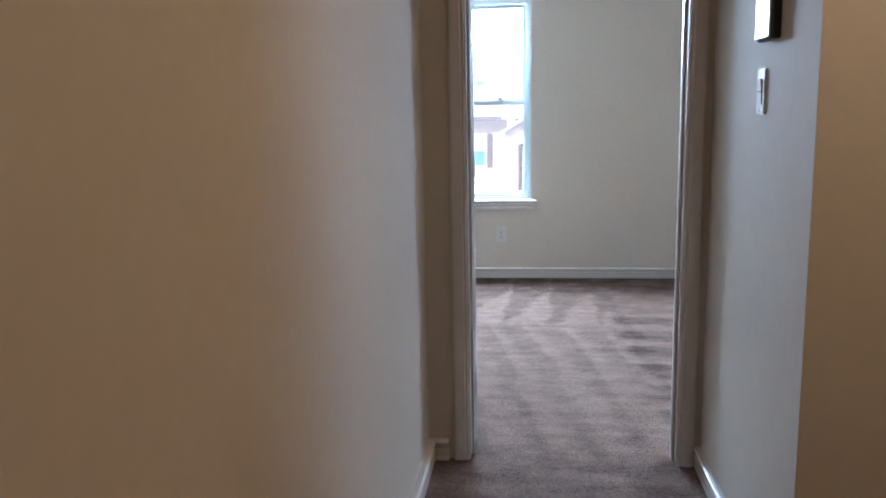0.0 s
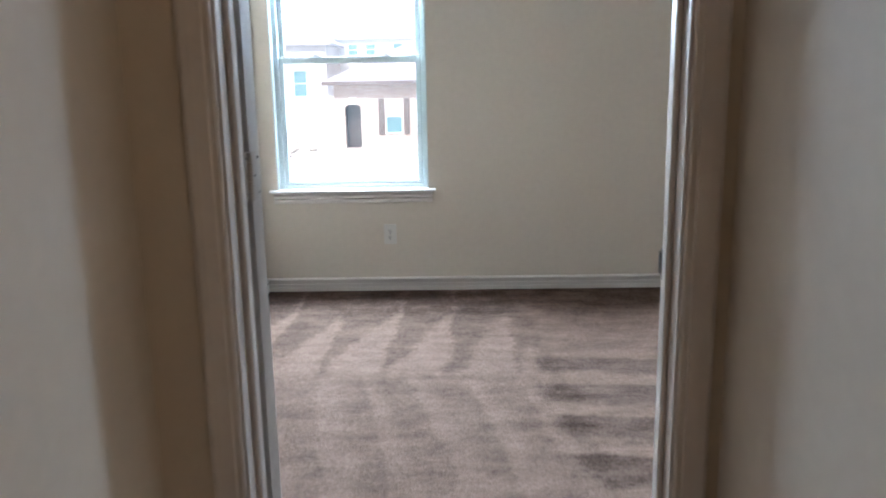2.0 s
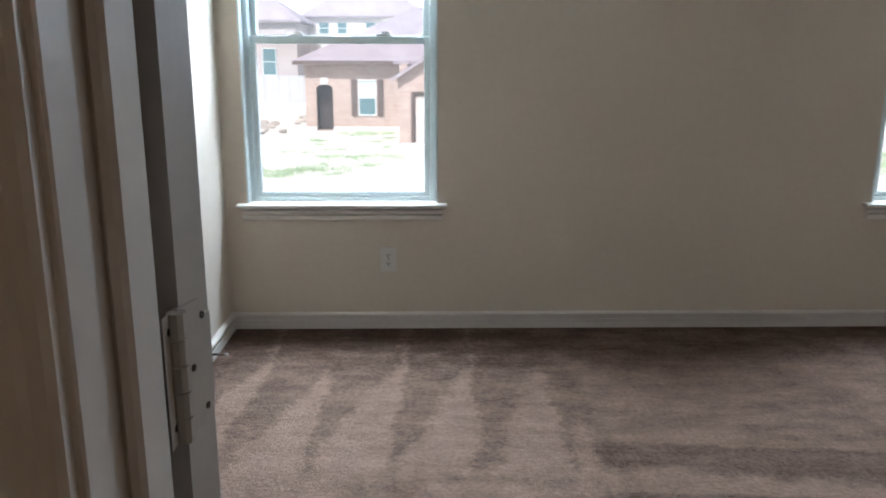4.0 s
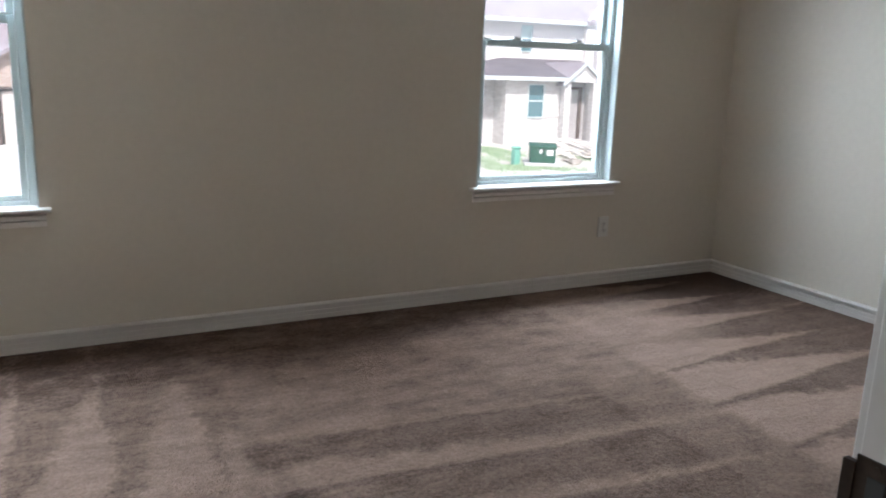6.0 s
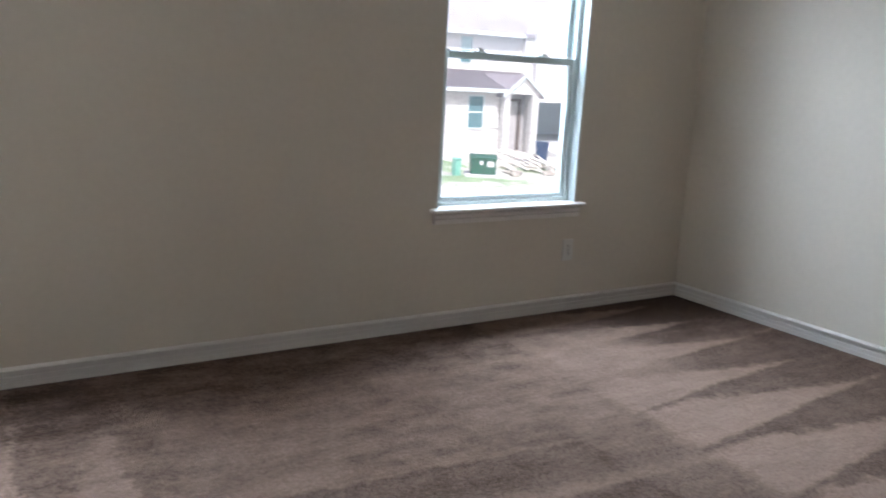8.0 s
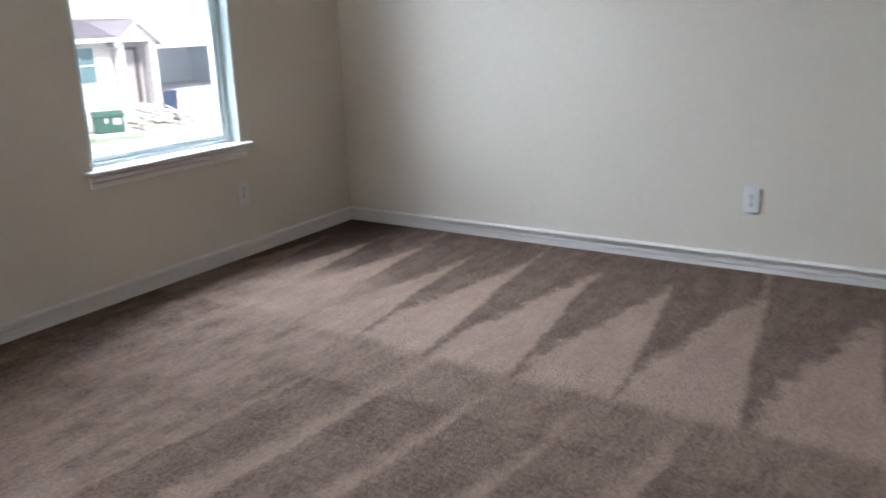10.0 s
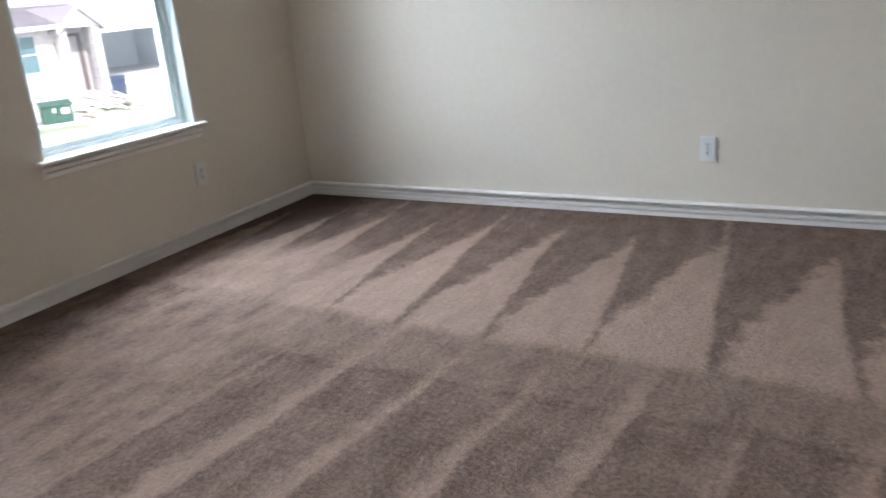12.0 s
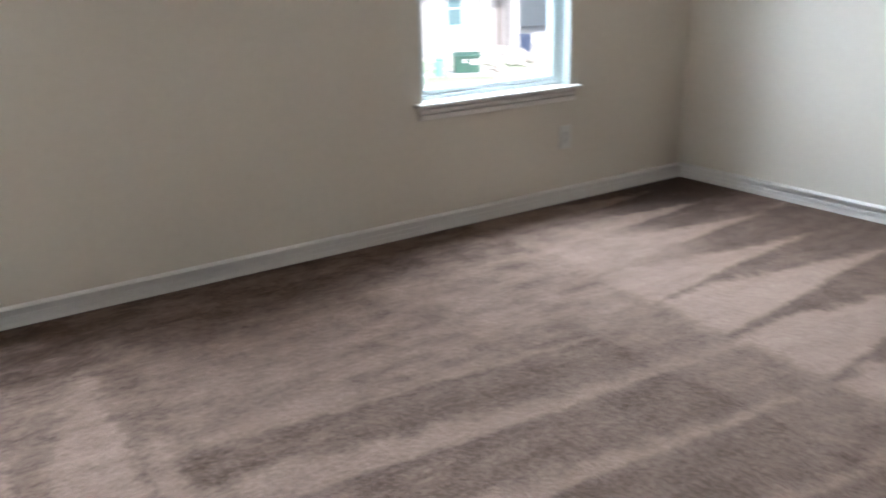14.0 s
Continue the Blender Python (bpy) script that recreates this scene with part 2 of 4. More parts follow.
def ground_material():
    """Bare pale soil with thin grass coming up in patches."""
    m = varied("bare_soil", (0.48, 0.46, 0.40), (0.60, 0.58, 0.52), 0.95, 0, 0.5, 7, 0.4, 20)
    n, l = links_of(m)
    b = n["Principled BSDF"]
    src = b.inputs["Base Color"].links[0].from_socket
    geo, nz, fine, rp, mx = (n.new(k) for k in ("ShaderNodeNewGeometry", "ShaderNodeTexNoise", "ShaderNodeTexNoise", "ShaderNodeValToRGB", "ShaderNodeMix"))
    nz.inputs["Scale"].default_value, nz.inputs["Detail"].default_value = 0.22, 5
    l.new(geo.outputs["Position"], nz.inputs["Vector"])
    rp.color_ramp.elements[0].position, rp.color_ramp.elements[1].position = 0.60, 0.74
    l.new(nz.outputs["Fac"], rp.inputs["Fac"])
    mx.data_type = "RGBA"
    l.new(rp.outputs["Color"], mx.inputs[0])
    l.new(src, mx.inputs[6])
    mx.inputs[7].default_value = (0.24, 0.33, 0.17, 1)
    l.new(mx.outputs[2], b.inputs["Base Color"])
    return m


WALL = varied("wall_paint", (0.555, 0.488, 0.402), (0.61, 0.538, 0.445), 0.75, 0, 0.8, 30, 0.10, 95)
CEIL = varied("ceiling_paint", (0.68, 0.65, 0.61), (0.74, 0.71, 0.67), 0.85, 0, 0.8, 40, 0.3, 70)
TRIM = varied("trim_paint", (0.62, 0.568, 0.52), (0.69, 0.636, 0.585), 0.38, 0, 1.5, 40, 0.05)
VINYL = varied("white_vinyl", (0.53, 0.60, 0.595), (0.60, 0.67, 0.665), 0.32, 0, 2, 50, 0.02)
# trim white made darker: the dim light on the door's edge is in the colour
DOOR_SHADED = varied("shaded_door_paint", (0.47, 0.43, 0.39), (0.54, 0.50, 0.455), 0.42, 0, 1.5, 60, 0.05)
CARPET = carpet_material()
GLASS = glass_material()
PLASTIC = varied("white_plastic", (0.60, 0.59, 0.57), (0.66, 0.65, 0.63), 0.3, 0, 5, 80, 0.0)
# white plastic darkened in colour for the shade on the backlit window wall
PLASTIC_SHADED = varied("shaded_white_plastic", (0.57, 0.545, 0.50), (0.62, 0.595, 0.55), 0.35, 0, 5, 80, 0.0)
SLOT = principled("slot_dark", (0.02, 0.02, 0.02), 0.6)
BLACKP = principled("black_plastic", (0.02, 0.02, 0.022), 0.35)
BRONZE = varied("dark_bronze", (0.035, 0.026, 0.02), (0.07, 0.05, 0.04), 0.4, 0.9, 10, 90, 0.05)
# hinge paint darkened likewise, with the doorway's shade in its colour
HINGE_SHADED = varied("shaded_hinge_paint", (0.44, 0.40, 0.355), (0.50, 0.46, 0.41), 0.45, 0.0, 10, 90, 0.05)
STEEL = varied("spring_steel", (0.10, 0.09, 0.08), (0.2, 0.19, 0.17), 0.35, 1.0, 10, 90, 0.0)
BRICK_PINK = brick_material("pinkish_brick", (0.42, 0.31, 0.26), (0.52, 0.41, 0.35), (0.55, 0.5, 0.45))
STONE_PALE = brick_material("pale_stone", (0.60, 0.58, 0.56), (0.75, 0.73, 0.71), (0.68, 0.66, 0.65))
STUCCO = varied("pale_siding", (0.72, 0.70, 0.68), (0.8, 0.78, 0.76), 0.85, 0, 0.6, 9, 0.1)
TAN = varied("tan_siding", (0.34, 0.31, 0.30), (0.43, 0.40, 0.39), 0.85, 0, 0.6, 9, 0.1)
ROOF = shingle_material("grey_brown_shingles", (0.25, 0.22, 0.235), (0.35, 0.315, 0.335))
SHUTTER = varied("brown_shutter", (0.09, 0.065, 0.055), (0.13, 0.1, 0.085), 0.6, 0, 2, 20, 0.0)
DARKDOOR = varied("dark_door", (0.03, 0.022, 0.02), (0.06, 0.045, 0.04), 0.5, 0, 2, 20, 0.0)
FARGLASS = principled("far_window_glass", (0.10, 0.19, 0.21), 0.12)
BLIND = varied("closed_blind", (0.45, 0.58, 0.58), (0.52, 0.66, 0.66), 0.6, 0, 2, 20, 0.0)
CONCRETE = varied("concrete", (0.55, 0.54, 0.53), (0.66, 0.65, 0.64), 0.9, 0, 0.8, 14, 0.2)
GARAGE = varied("garage_door_paint", (0.55, 0.5, 0.45), (0.63, 0.58, 0.53), 0.6, 0, 1, 10, 0.0)
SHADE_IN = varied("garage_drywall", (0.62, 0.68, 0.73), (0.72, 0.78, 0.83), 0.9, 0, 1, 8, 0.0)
SHEATHING = varied("bare_sheathing", (0.34, 0.32, 0.31), (0.46, 0.43, 0.42), 0.85, 0, 1.2, 10, 0.1)
GREENBOX = varied("utility_green", (0.02, 0.085, 0.055), (0.04, 0.13, 0.085), 0.5, 0, 2, 20, 0.05)
TEALP = varied("pale_green_plastic", (0.16, 0.42, 0.32), (0.22, 0.5, 0.4), 0.5, 0, 2, 20, 0.0)
BLUEBIN = varied("navy_plastic", (0.012, 0.03, 0.08), (0.025, 0.05, 0.12), 0.5, 0, 2, 20, 0.0)
LUMBER = varied("raw_lumber", (0.70, 0.65, 0.58), (0.82, 0.77, 0.70), 0.8, 0, 3, 30, 0.1, None, 0.4, 0.3)
FENCE = varied("weathered_fence", (0.32, 0.33, 0.34), (0.44, 0.45, 0.46), 0.9, 0, 2, 20, 0.1, None, 0.4, 0.3)
ROCK = varied("limestone", (0.30, 0.27, 0.23), (0.46, 0.42, 0.37), 0.9, 0, 1.5, 12, 0.4)
SOIL = ground_material()
GRASS = varied("lawn_grass", (0.30, 0.43, 0.25), (0.44, 0.54, 0.37), 0.9, 0, 1.5, 25, 0.2)
LABELP = principled("sticker_white", (0.75, 0.75, 0.72), 0.5)


# ---- building blocks ----
def box(bm, x0, x1, y0, y1, z0, z1):
    vs = [bm.verts.new((x, y, z)) for z in (z0, z1) for y in (y0, y1) for x in (x0, x1)]
    for f in ((0, 2, 3, 1), (4, 5, 7, 6), (0, 1, 5, 4), (2, 6, 7, 3), (0, 4, 6, 2), (1, 3, 7, 5)):
        bm.faces.new([vs[i] for i in f])
    return vs


def rounded(bm, r=0.002, seg=1):
    bmesh.ops.bevel(bm, geom=bm.edges[:], offset=r, segments=seg, affect="EDGES", profile=0.5)
    return bm


def boxes(*rows, bevel=0.0):
    bm = bmesh.new()
    for r in rows:
        box(bm, *r)
    if bevel:
        rounded(bm, bevel)
    return bm


def cyl(bm, a, b, r, seg=12, r2=None):
    """A closed tube from a to b."""
    a, b = Vector(a), Vector(b)
    m = Matrix.Translation((a + b) / 2) @ (b - a).to_track_quat("Z", "Y").to_matrix().to_4x4()
    bmesh.ops.create_cone(bm, cap_ends=True, segments=seg, radius1=r, radius2=r if r2 is None else r2, depth=(b - a).length, matrix=m)
    return bm


def prism(bm, outline, axis, lo, hi):
    """Extrudes a closed outline of (u, v) along x ("x": u=y, v=z) or y ("y": u=x, v=z)."""
    def at(u, v, w):
        return (w, u, v) if axis == "x" else (u, w, v)
    a = [bm.verts.new(at(u, v, lo)) for u, v in outline]
    b = [bm.verts.new(at(u, v, hi)) for u, v in outline]
    n = len(outline)
    for i in range(n):
        bm.faces.new((a[i], a[(i + 1) % n], b[(i + 1) % n], b[i]))
    bm.faces.new(a[::-1])
    bm.faces.new(b)
    bmesh.ops.recalc_face_normals(bm, faces=bm.faces[:])
    return bm


def mesh_of(name, bm, material):
    me = bpy.data.meshes.new(name)
    bmesh.ops.recalc_face_normals(bm, faces=bm.faces[:])
    bm.to_mesh(me)
    bm.free()
    me.materials.append(material)
    return me


def part(name, bm, material, parent, label=""):
    ob = new(name, mesh_of(name, bm, material))
    ob.parent = parent
    return tagged(ob, label=label)


def solid(name, bm, material, label, category, kind="", group=""):
    return tagged(new(name, mesh_of(name, bm, material)), label, category, group, kind)


def empty(name, m, label, category, kind="", group=""):
    ob = new(name)
    ob.matrix_basis = m
    ob.empty_display_size = 0.1
    return tagged(ob, label, category, group, kind)


def smooth(ob):
    for p in ob.data.polygons:
        p.use_smooth = True
    return ob


# ---- the room's plan ----
XW, YS, YH = -4.835, -3.265, -3.38      # west wall, room and hall face of the door wall
HALL_W, HALL_E, CORNER = -4.205, -3.211, -4.41
JL, JR, DOOR_H = -4.048, -3.296, 2.045   # faces of the two door jambs
CEILING = 2.44
WINS = (-4.285, -1.325)
WZ0, WZ1, WHALF, WT = 0.597, 2.125, 0.447, 0.15
END_Y, END_X = -7.9, -1.6
YE, XP = -4.29, HALL_E + 0.115       # south face of the deeper eastern part, and the partition beside the hall


def wall_with_holes(y0, y1, x0, x1, holes):
    bm, x = bmesh.new(), x0
    for h0, h1, z0, z1 in holes:
        box(bm, x, h0, y0, y1, -0.02, CEILING)
        if z0 > 0:
            box(bm, h0, h1, y0, y1, -0.02, z0)
        box(bm, h0, h1, y0, y1, z1, CEILING)
        x = h1
    box(bm, x, x1, y0, y1, -0.02, CEILING)
    return bm


solid("wall_north", wall_with_holes(0, WT, XW - 0.12, 0.12, [(c - WHALF, c + WHALF, WZ0, WZ1) for c in WINS]), WALL,
      "greige painted drywall with two window openings", "wall", "structure")
solid("wall_east", boxes((0, 0.12, CORNER, 0, -0.02, CEILING)), WALL, "plain greige painted drywall lit by the window", "wall", "structure")
solid("wall_west", boxes((XW - 0.12, XW, YH, 0, -0.02, CEILING)), WALL, "plain greige painted drywall beside the window", "wall", "structure")
solid("wall_south", wall_with_holes(YH, YS, XW, XP, [(JL - 0.02, JR + 0.02, 0, DOOR_H + 0.02)]), WALL,
      "greige painted drywall with the bedroom doorway", "wall", "structure")
solid("wall_hall_west", boxes((HALL_W - 0.12, HALL_W, END_Y, YH, -0.02, CEILING)), WALL, "beige textured drywall of the hallway in warm lamp light", "wall", "structure")
solid("wall_hall_east", boxes((HALL_E, XP, CORNER, YH, -0.02, CEILING)), WALL, "beige textured drywall partition ending in an outside corner", "wall", "structure")
solid("wall_bedroom_south", boxes((XP, 0, CORNER, YE, -0.02, CEILING)), WALL, "plain greige drywall closing the deeper part of the bedroom", "wall", "structure")
solid("wall_landing_east", boxes((END_X, END_X + 0.12, END_Y, CORNER, -0.02, CEILING)), WALL, "plain beige drywall closing the landing", "wall", "structure")
solid("wall_landing_south", boxes((HALL_W - 0.12, END_X + 0.12, END_Y - 0.12, END_Y, -0.02, CEILING)), WALL, "plain beige drywall closing the landing", "wall", "structure")
solid("ceiling", boxes((XW - 0.12, 0.12, YH, WT, CEILING, CEILING + 0.15), (HALL_W - 0.12, 0.12, CORNER, YH, CEILING, CEILING + 0.15), (HALL_W - 0.12, END_X + 0.12, END_Y - 0.12, CORNER, CEILING, CEILING + 0.15)), CEIL,
      "plain off-white textured ceiling", "ceiling", "structure")
solid("floor", boxes((XW - 0.12, 0.12, YH, WT, -0.25, 0), (HALL_W - 0.12, 0.12, CORNER, YH, -0.25, 0), (HALL_W - 0.12, END_X + 0.12, END_Y - 0.12, CORNER, -0.25, 0)), CARPET,
      "taupe cut-pile carpet marked by vacuum strokes", "carpet", "structure")
solid("wall_foundation", boxes((XW - 0.12, 0.12, YH, WT, -2.1, -0.25), (HALL_W - 0.12, 0.12, CORNER, YH, -2.1, -0.25), (HALL_W - 0.12, END_X + 0.12, END_Y - 0.12, CORNER, -2.1, -0.25)), STUCCO,
      "plain outer wall below the carpeted storey", "wall", "structure")

# ---- baseboards ----
BASE_PROFILE = [(0, 0), (0.022, 0), (0.022, 0.0225), (0.018, 0.0225), (0.018, 0.015), (0.003, 0.015), (0.003, 0.0365), (0.018, 0.0365), (0.018, 0.0290), (0.022, 0.0292), (0.022, 0.0445), (0.018, 0.0450),
                (0.018, 0.039), (0.001, 0.039), (0.001, 0.072), (0.019, 0.072), (0.019, 0.0655), (0.025, 0.0655), (0.026, 0.067), (0.026, 0.072), (0.020, 0.076), (0.010, 0.0785), (0, 0.079)]


def baseboard(name, a, b, m, label="white painted baseboard with grooved profile"):
    """A run of baseboard along local x from a to b, its back on local y = 0 and its face towards -y, placed by m."""
    bm = bmesh.new()
    prism(bm, [(-u, v) for u, v in BASE_PROFILE], "x", a, b)
    ob = solid(name, bm, TRIM, label, "baseboard", "structure")
    ob.matrix_basis = m
    return ob


baseboard("baseboard_north", XW, 0, pose(0, 0, 0))
baseboard("baseboard_east", 0.0155, 4.29, pose(0, 0, 0, rz=-90))
baseboard("baseboard_west", -3.2495, -0.0155, pose(XW, 0, 0, rz=90) @ pose(0, 0, 0))
baseboard("baseboard_south_west", 4.132, 4.8195, pose(0, YS, 0, rz=180))
baseboard("baseboard_south_east", 0.0155, -XP - 0.0155, pose(0, YE, 0, rz=180))
baseboard("baseboard_partition", YE, YS, pose(XP, 0, 0, rz=90))
baseboard("baseboard_hall_west", END_Y, YH - 0.0155, pose(HALL_W, 0, 0, rz=90), "white baseboard along the beige hallway wall")
baseboard("baseboard_hall_east", -YH, -CORNER + 0.0155, pose(HALL_E, 0, 0, rz=-90), "white baseboard along the beige hallway wall")
baseboard("baseboard_hall_north", HALL_W, -4.131, pose(0, YH, 0), "short white baseboard beside the door casing")
baseboard("baseboard_landing", HALL_E, END_X, pose(0, CORNER, 0), "white baseboard on the return wall of the landing")


# ---- windows ----
def window(name, cx, label):
    """White vinyl single-hung window in a drywall opening, with a wooden stool and apron."""
    w = empty(name, pose(cx, 0, 0.614), label, "window", "structure")
    W = WHALF - 0.001

    def p(n, bm, mat, parent=w, lab=""):
        return part(n, bm, mat, parent, lab)
    zt = WZ1 - 0.615
    # fixed frame
    f0, f1 = 0.058, WT - 0.005
    fr = boxes((-W, -W + 0.034, f0, f1, 0.001, zt), (W - 0.034, W, f0, f1, 0.001, zt), (-W + 0.034, W - 0.034, f0, f1, 0.001, 0.022), (-W + 0.034, W - 0.034, f0, f1, zt - 0.034, zt), bevel=0.003)
    p("window_frame", fr, VINYL)
    mid = 0.746
    iw = W - 0.035
    # lower sash stands inside, upper sash outside
    y0, y1 = 0.066, 0.094
    lo = p("lower_sash", boxes((-iw, -iw + 0.026, y0, y1, 0.023, mid + 0.018), (iw - 0.026, iw, y0, y1, 0.023, mid + 0.018), (-iw + 0.026, iw - 0.026, y0, y1, 0.023, 0.046), (-iw + 0.026, iw - 0.026, y0 - 0.004, y1, mid - 0.018, mid + 0.018), bevel=0.003), VINYL)
    g = p("pane", boxes((-iw + 0.022, iw - 0.022, 0.078, 0.084, 0.044, mid - 0.016)), GLASS, lo)
    g.visible_shadow = False
    y0, y1 = 0.098, 0.126
    up = p("upper_sash", boxes((-iw, -iw + 0.03, y0, y1, mid - 0.018, zt - 0.035), (iw - 0.03, iw, y0, y1, mid - 0.018, zt - 0.035), (-iw + 0.03, iw - 0.03, y0, y1, mid - 0.018, mid + 0.018), (-iw + 0.03, iw - 0.03, y0, y1, zt - 0.065, zt - 0.035), bevel=0.003), VINYL)
    g = p("pane", boxes((-iw + 0.026, iw - 0.026, 0.109, 0.115, mid + 0.016, zt - 0.062)), GLASS, up)
    g.visible_shadow = False
    for x in (-0.2, 0.2):
        bm = boxes((x - 0.036, x + 0.036, 0.066, 0.088, mid + 0.0185, mid + 0.027), bevel=0.003)
        cyl(bm, (x, 0.077, mid + 0.026), (x, 0.077, mid + 0.038), 0.011, 10)
        box(bm, x - 0.002, x + 0.026, 0.066, 0.076, mid + 0.027, mid + 0.036)
        p("sash_lock", bm, PLASTIC, lo)
    for s in (-1, 1):
        xa, xb = sorted((s * (iw - 0.02), s * (iw - 0.062)))
        p("tilt_latch", boxes((xa, xb, 0.068, 0.088, mid + 0.0185, mid + 0.026), bevel=0.002), PLASTIC, lo)
    # white liner boards of the reveal
    for a, b in ((-W, -W + 0.007), (W - 0.007, W)):
        p("reveal_liner", boxes((a, b, 0.0015, 0.0575, 0.001, zt - 0.001)), VINYL)
    # stool with horns, and a stepped apron under it
    bm = bmesh.new()
    outline = [(0.057, -0.016), (0.057, 0.0), (-0.042, 0.0), (-0.047, -0.002), (-0.049, -0.008), (-0.047, -0.014), (-0.042, -0.016)]
    prism(bm, outline, "x", -W, W)
    horn = [(-0.0005, -0.016), (-0.0005, 0.0)] + outline[2:]
    prism(bm, horn, "x", -0.489, -W)
    prism(bm, horn, "x", W, 0.489)
    p("stool", bm, TRIM, w, "white painted window stool")
    bm = bmesh.new()
    prism(bm, [(-0.0005, -0.078), (-0.015, -0.078), (-0.019, -0.074), (-0.019, -0.056), (-0.017, -0.054), (-0.004, -0.0535), (-0.004, -0.0485), (-0.017, -0.048), (-0.020, -0.045), (-0.020, -0.032), (-0.017, -0.029), (-0.004, -0.0285), (-0.004, -0.0165), (-0.0005, -0.0165)], "x", -0.468, 0.468)
    p("apron", bm, TRIM, w, "white painted apron moulding under the stool")
    return w


window("window_1", WINS[0], "white vinyl single-hung window beside the room's corner")
window("window_2", WINS[1], "white vinyl single-hung window overlooking houses under construction")

# ---- doorway ----
frame_1 = empty("door_frame_1", pose(0, 0, 0), "white painted door jamb and casings around the open doorway", "door frame", "structure")
part("side_jamb", boxes((JL - 0.019, JL, YH - 0.001, YS + 0.001, 0, DOOR_H), bevel=0.0015), TRIM, frame_1)
part("side_jamb", boxes((JR, JR + 0.019, YH - 0.001, YS + 0.001, 0, DOOR_H), bevel=0.0015), TRIM, frame_1)
part("head_jamb", boxes((JL - 0.019, JR + 0.019, YH - 0.001, YS + 0.001, DOOR_H, DOOR_H + 0.019)), TRIM, frame_1)
S0, S1 = -3.338, -3.309
part("door_stop_strip", boxes((JL, JL + 0.011, S0, S1, 0, DOOR_H), bevel=0.003), TRIM, frame_1)
part("door_stop_strip", boxes((JR - 0.011, JR, S0, S1, 0, DOOR_H), bevel=0.003), TRIM, frame_1)
part("door_stop_strip", boxes((JL + 0.011, JR - 0.011, S0, S1, DOOR_H - 0.011, DOOR_H), bevel=0.003), TRIM, frame_1)
CASING = [(0.0, 0.0), (0.0, 0.009), (0.004, 0.012), (0.012, 0.012), (0.016, 0.0145), (0.036, 0.0165), (0.047, 0.0165), (0.052, 0.015), (0.057, 0.010), (0.057, 0.0)]


def casing(x_edge, side, y_face, out, width=0.057):
    """Upright door casing: from the jamb's reveal at x_edge outwards (side +-1), proud of the wall towards out (+-1)."""
    k = width / 0.057
    bm = bmesh.new()
    pts = [(x_edge + side * u * k, y_face + out * v) for u, v in CASING]
    lo, hi = [bm.verts.new((x, y, 0.0)) for x, y in pts], [bm.verts.new((x, y, DOOR_H + 0.062)) for x, y in pts]
    n = len(pts)
    for i in range(n):
        bm.faces.new((lo[i], lo[(i + 1) % n], hi[(i + 1) % n], hi[i]))
    bm.faces.new(lo)
    bm.faces.new(hi)
    part("casing", bm, TRIM, frame_1)


casing(JL - 0.005, -1, YH, -1)
casing(JR + 0.005, 1, YH, -1)
casing(JL - 0.005, -1, YS, 1)
casing(JR + 0.005, 1, YS, 1)
part("casing", boxes((JL - 0.004, JR + 0.004, YH - 0.0155, YH - 0.0002, DOOR_H + 0.005, DOOR_H + 0.062), bevel=0.003), TRIM, frame_1)
part("casing", boxes((JL - 0.004, JR + 0.004, YS + 0.0002, YS + 0.0155, DOOR_H + 0.005, DOOR_H + 0.062), bevel=0.003), TRIM, frame_1)

# strike plate with its curved lip, let into the latch-side jamb
strike = part("strike_plate", boxes((JR - 0.0016, JR + 0.001, YS - 0.034, YS + 0.002, 0.892, 0.949), (JR - 0.003, JR + 0.004, YS + 0.001, YS + 0.013, 0.900, 0.941), bevel=0.0006), BRONZE, frame_1, "dark bronze strike plate on the jamb")
part("latch_hole", boxes((JR - 0.0024, JR - 0.0014, YS - 0.026, YS - 0.010, 0.907, 0.934), bevel=0.0003), SLOT, strike)
for z in (0.899, 0.942):
    bm = bmesh.new()
    cyl(bm, (JR - 0.0026, YS - 0.018, z), (JR - 0.001, YS - 0.018, z), 0.0035, 10)
    part("screw", bm, BRONZE, strike)

# door leaf, swung back towards the west wall
PIN = (JL + 0.004, -3.246)
SWING = 165
door = empty("door_1", pose(PIN[0], PIN[1], 0.0, rz=SWING), "white painted panel door standing wide open on its hinges", "door", "structure")
D0, D1, DT0, DT1 = 0.003, 0.732, -0.043, -0.008
panels = [(0.11, 0.36, 0.22, 0.86), (0.42, 0.67, 0.22, 0.86), (0.11, 0.36, 1.02, 1.90), (0.42, 0.67, 1.02, 1.90)]
rows = [(D0, 0.11, DT0, DT1, 0.012, 2.035), (0.67, D1, DT0, DT1, 0.012, 2.035), (0.36, 0.42, DT0, DT1, 0.22, 1.90),
        (0.11, 0.67, DT0, DT1, 0.012, 0.22), (0.11, 0.36, DT0, DT1, 0.86, 1.02), (0.42, 0.67, DT0, DT1, 0.86, 1.02), (0.11, 0.67, DT0, DT1, 1.90, 2.035)]
part("leaf", boxes(*rows), DOOR_SHADED, door)
for a, b, c, d in panels:
    bm = boxes((a - 0.002, b + 0.002, DT0 + 0.01, DT1 - 0.01, c - 0.002, d + 0.002))
    box(bm, a + 0.03, b - 0.03, DT0 + 0.003, DT1 - 0.003, c + 0.03, d - 0.03)
    part("panel", bm, DOOR_SHADED, door)
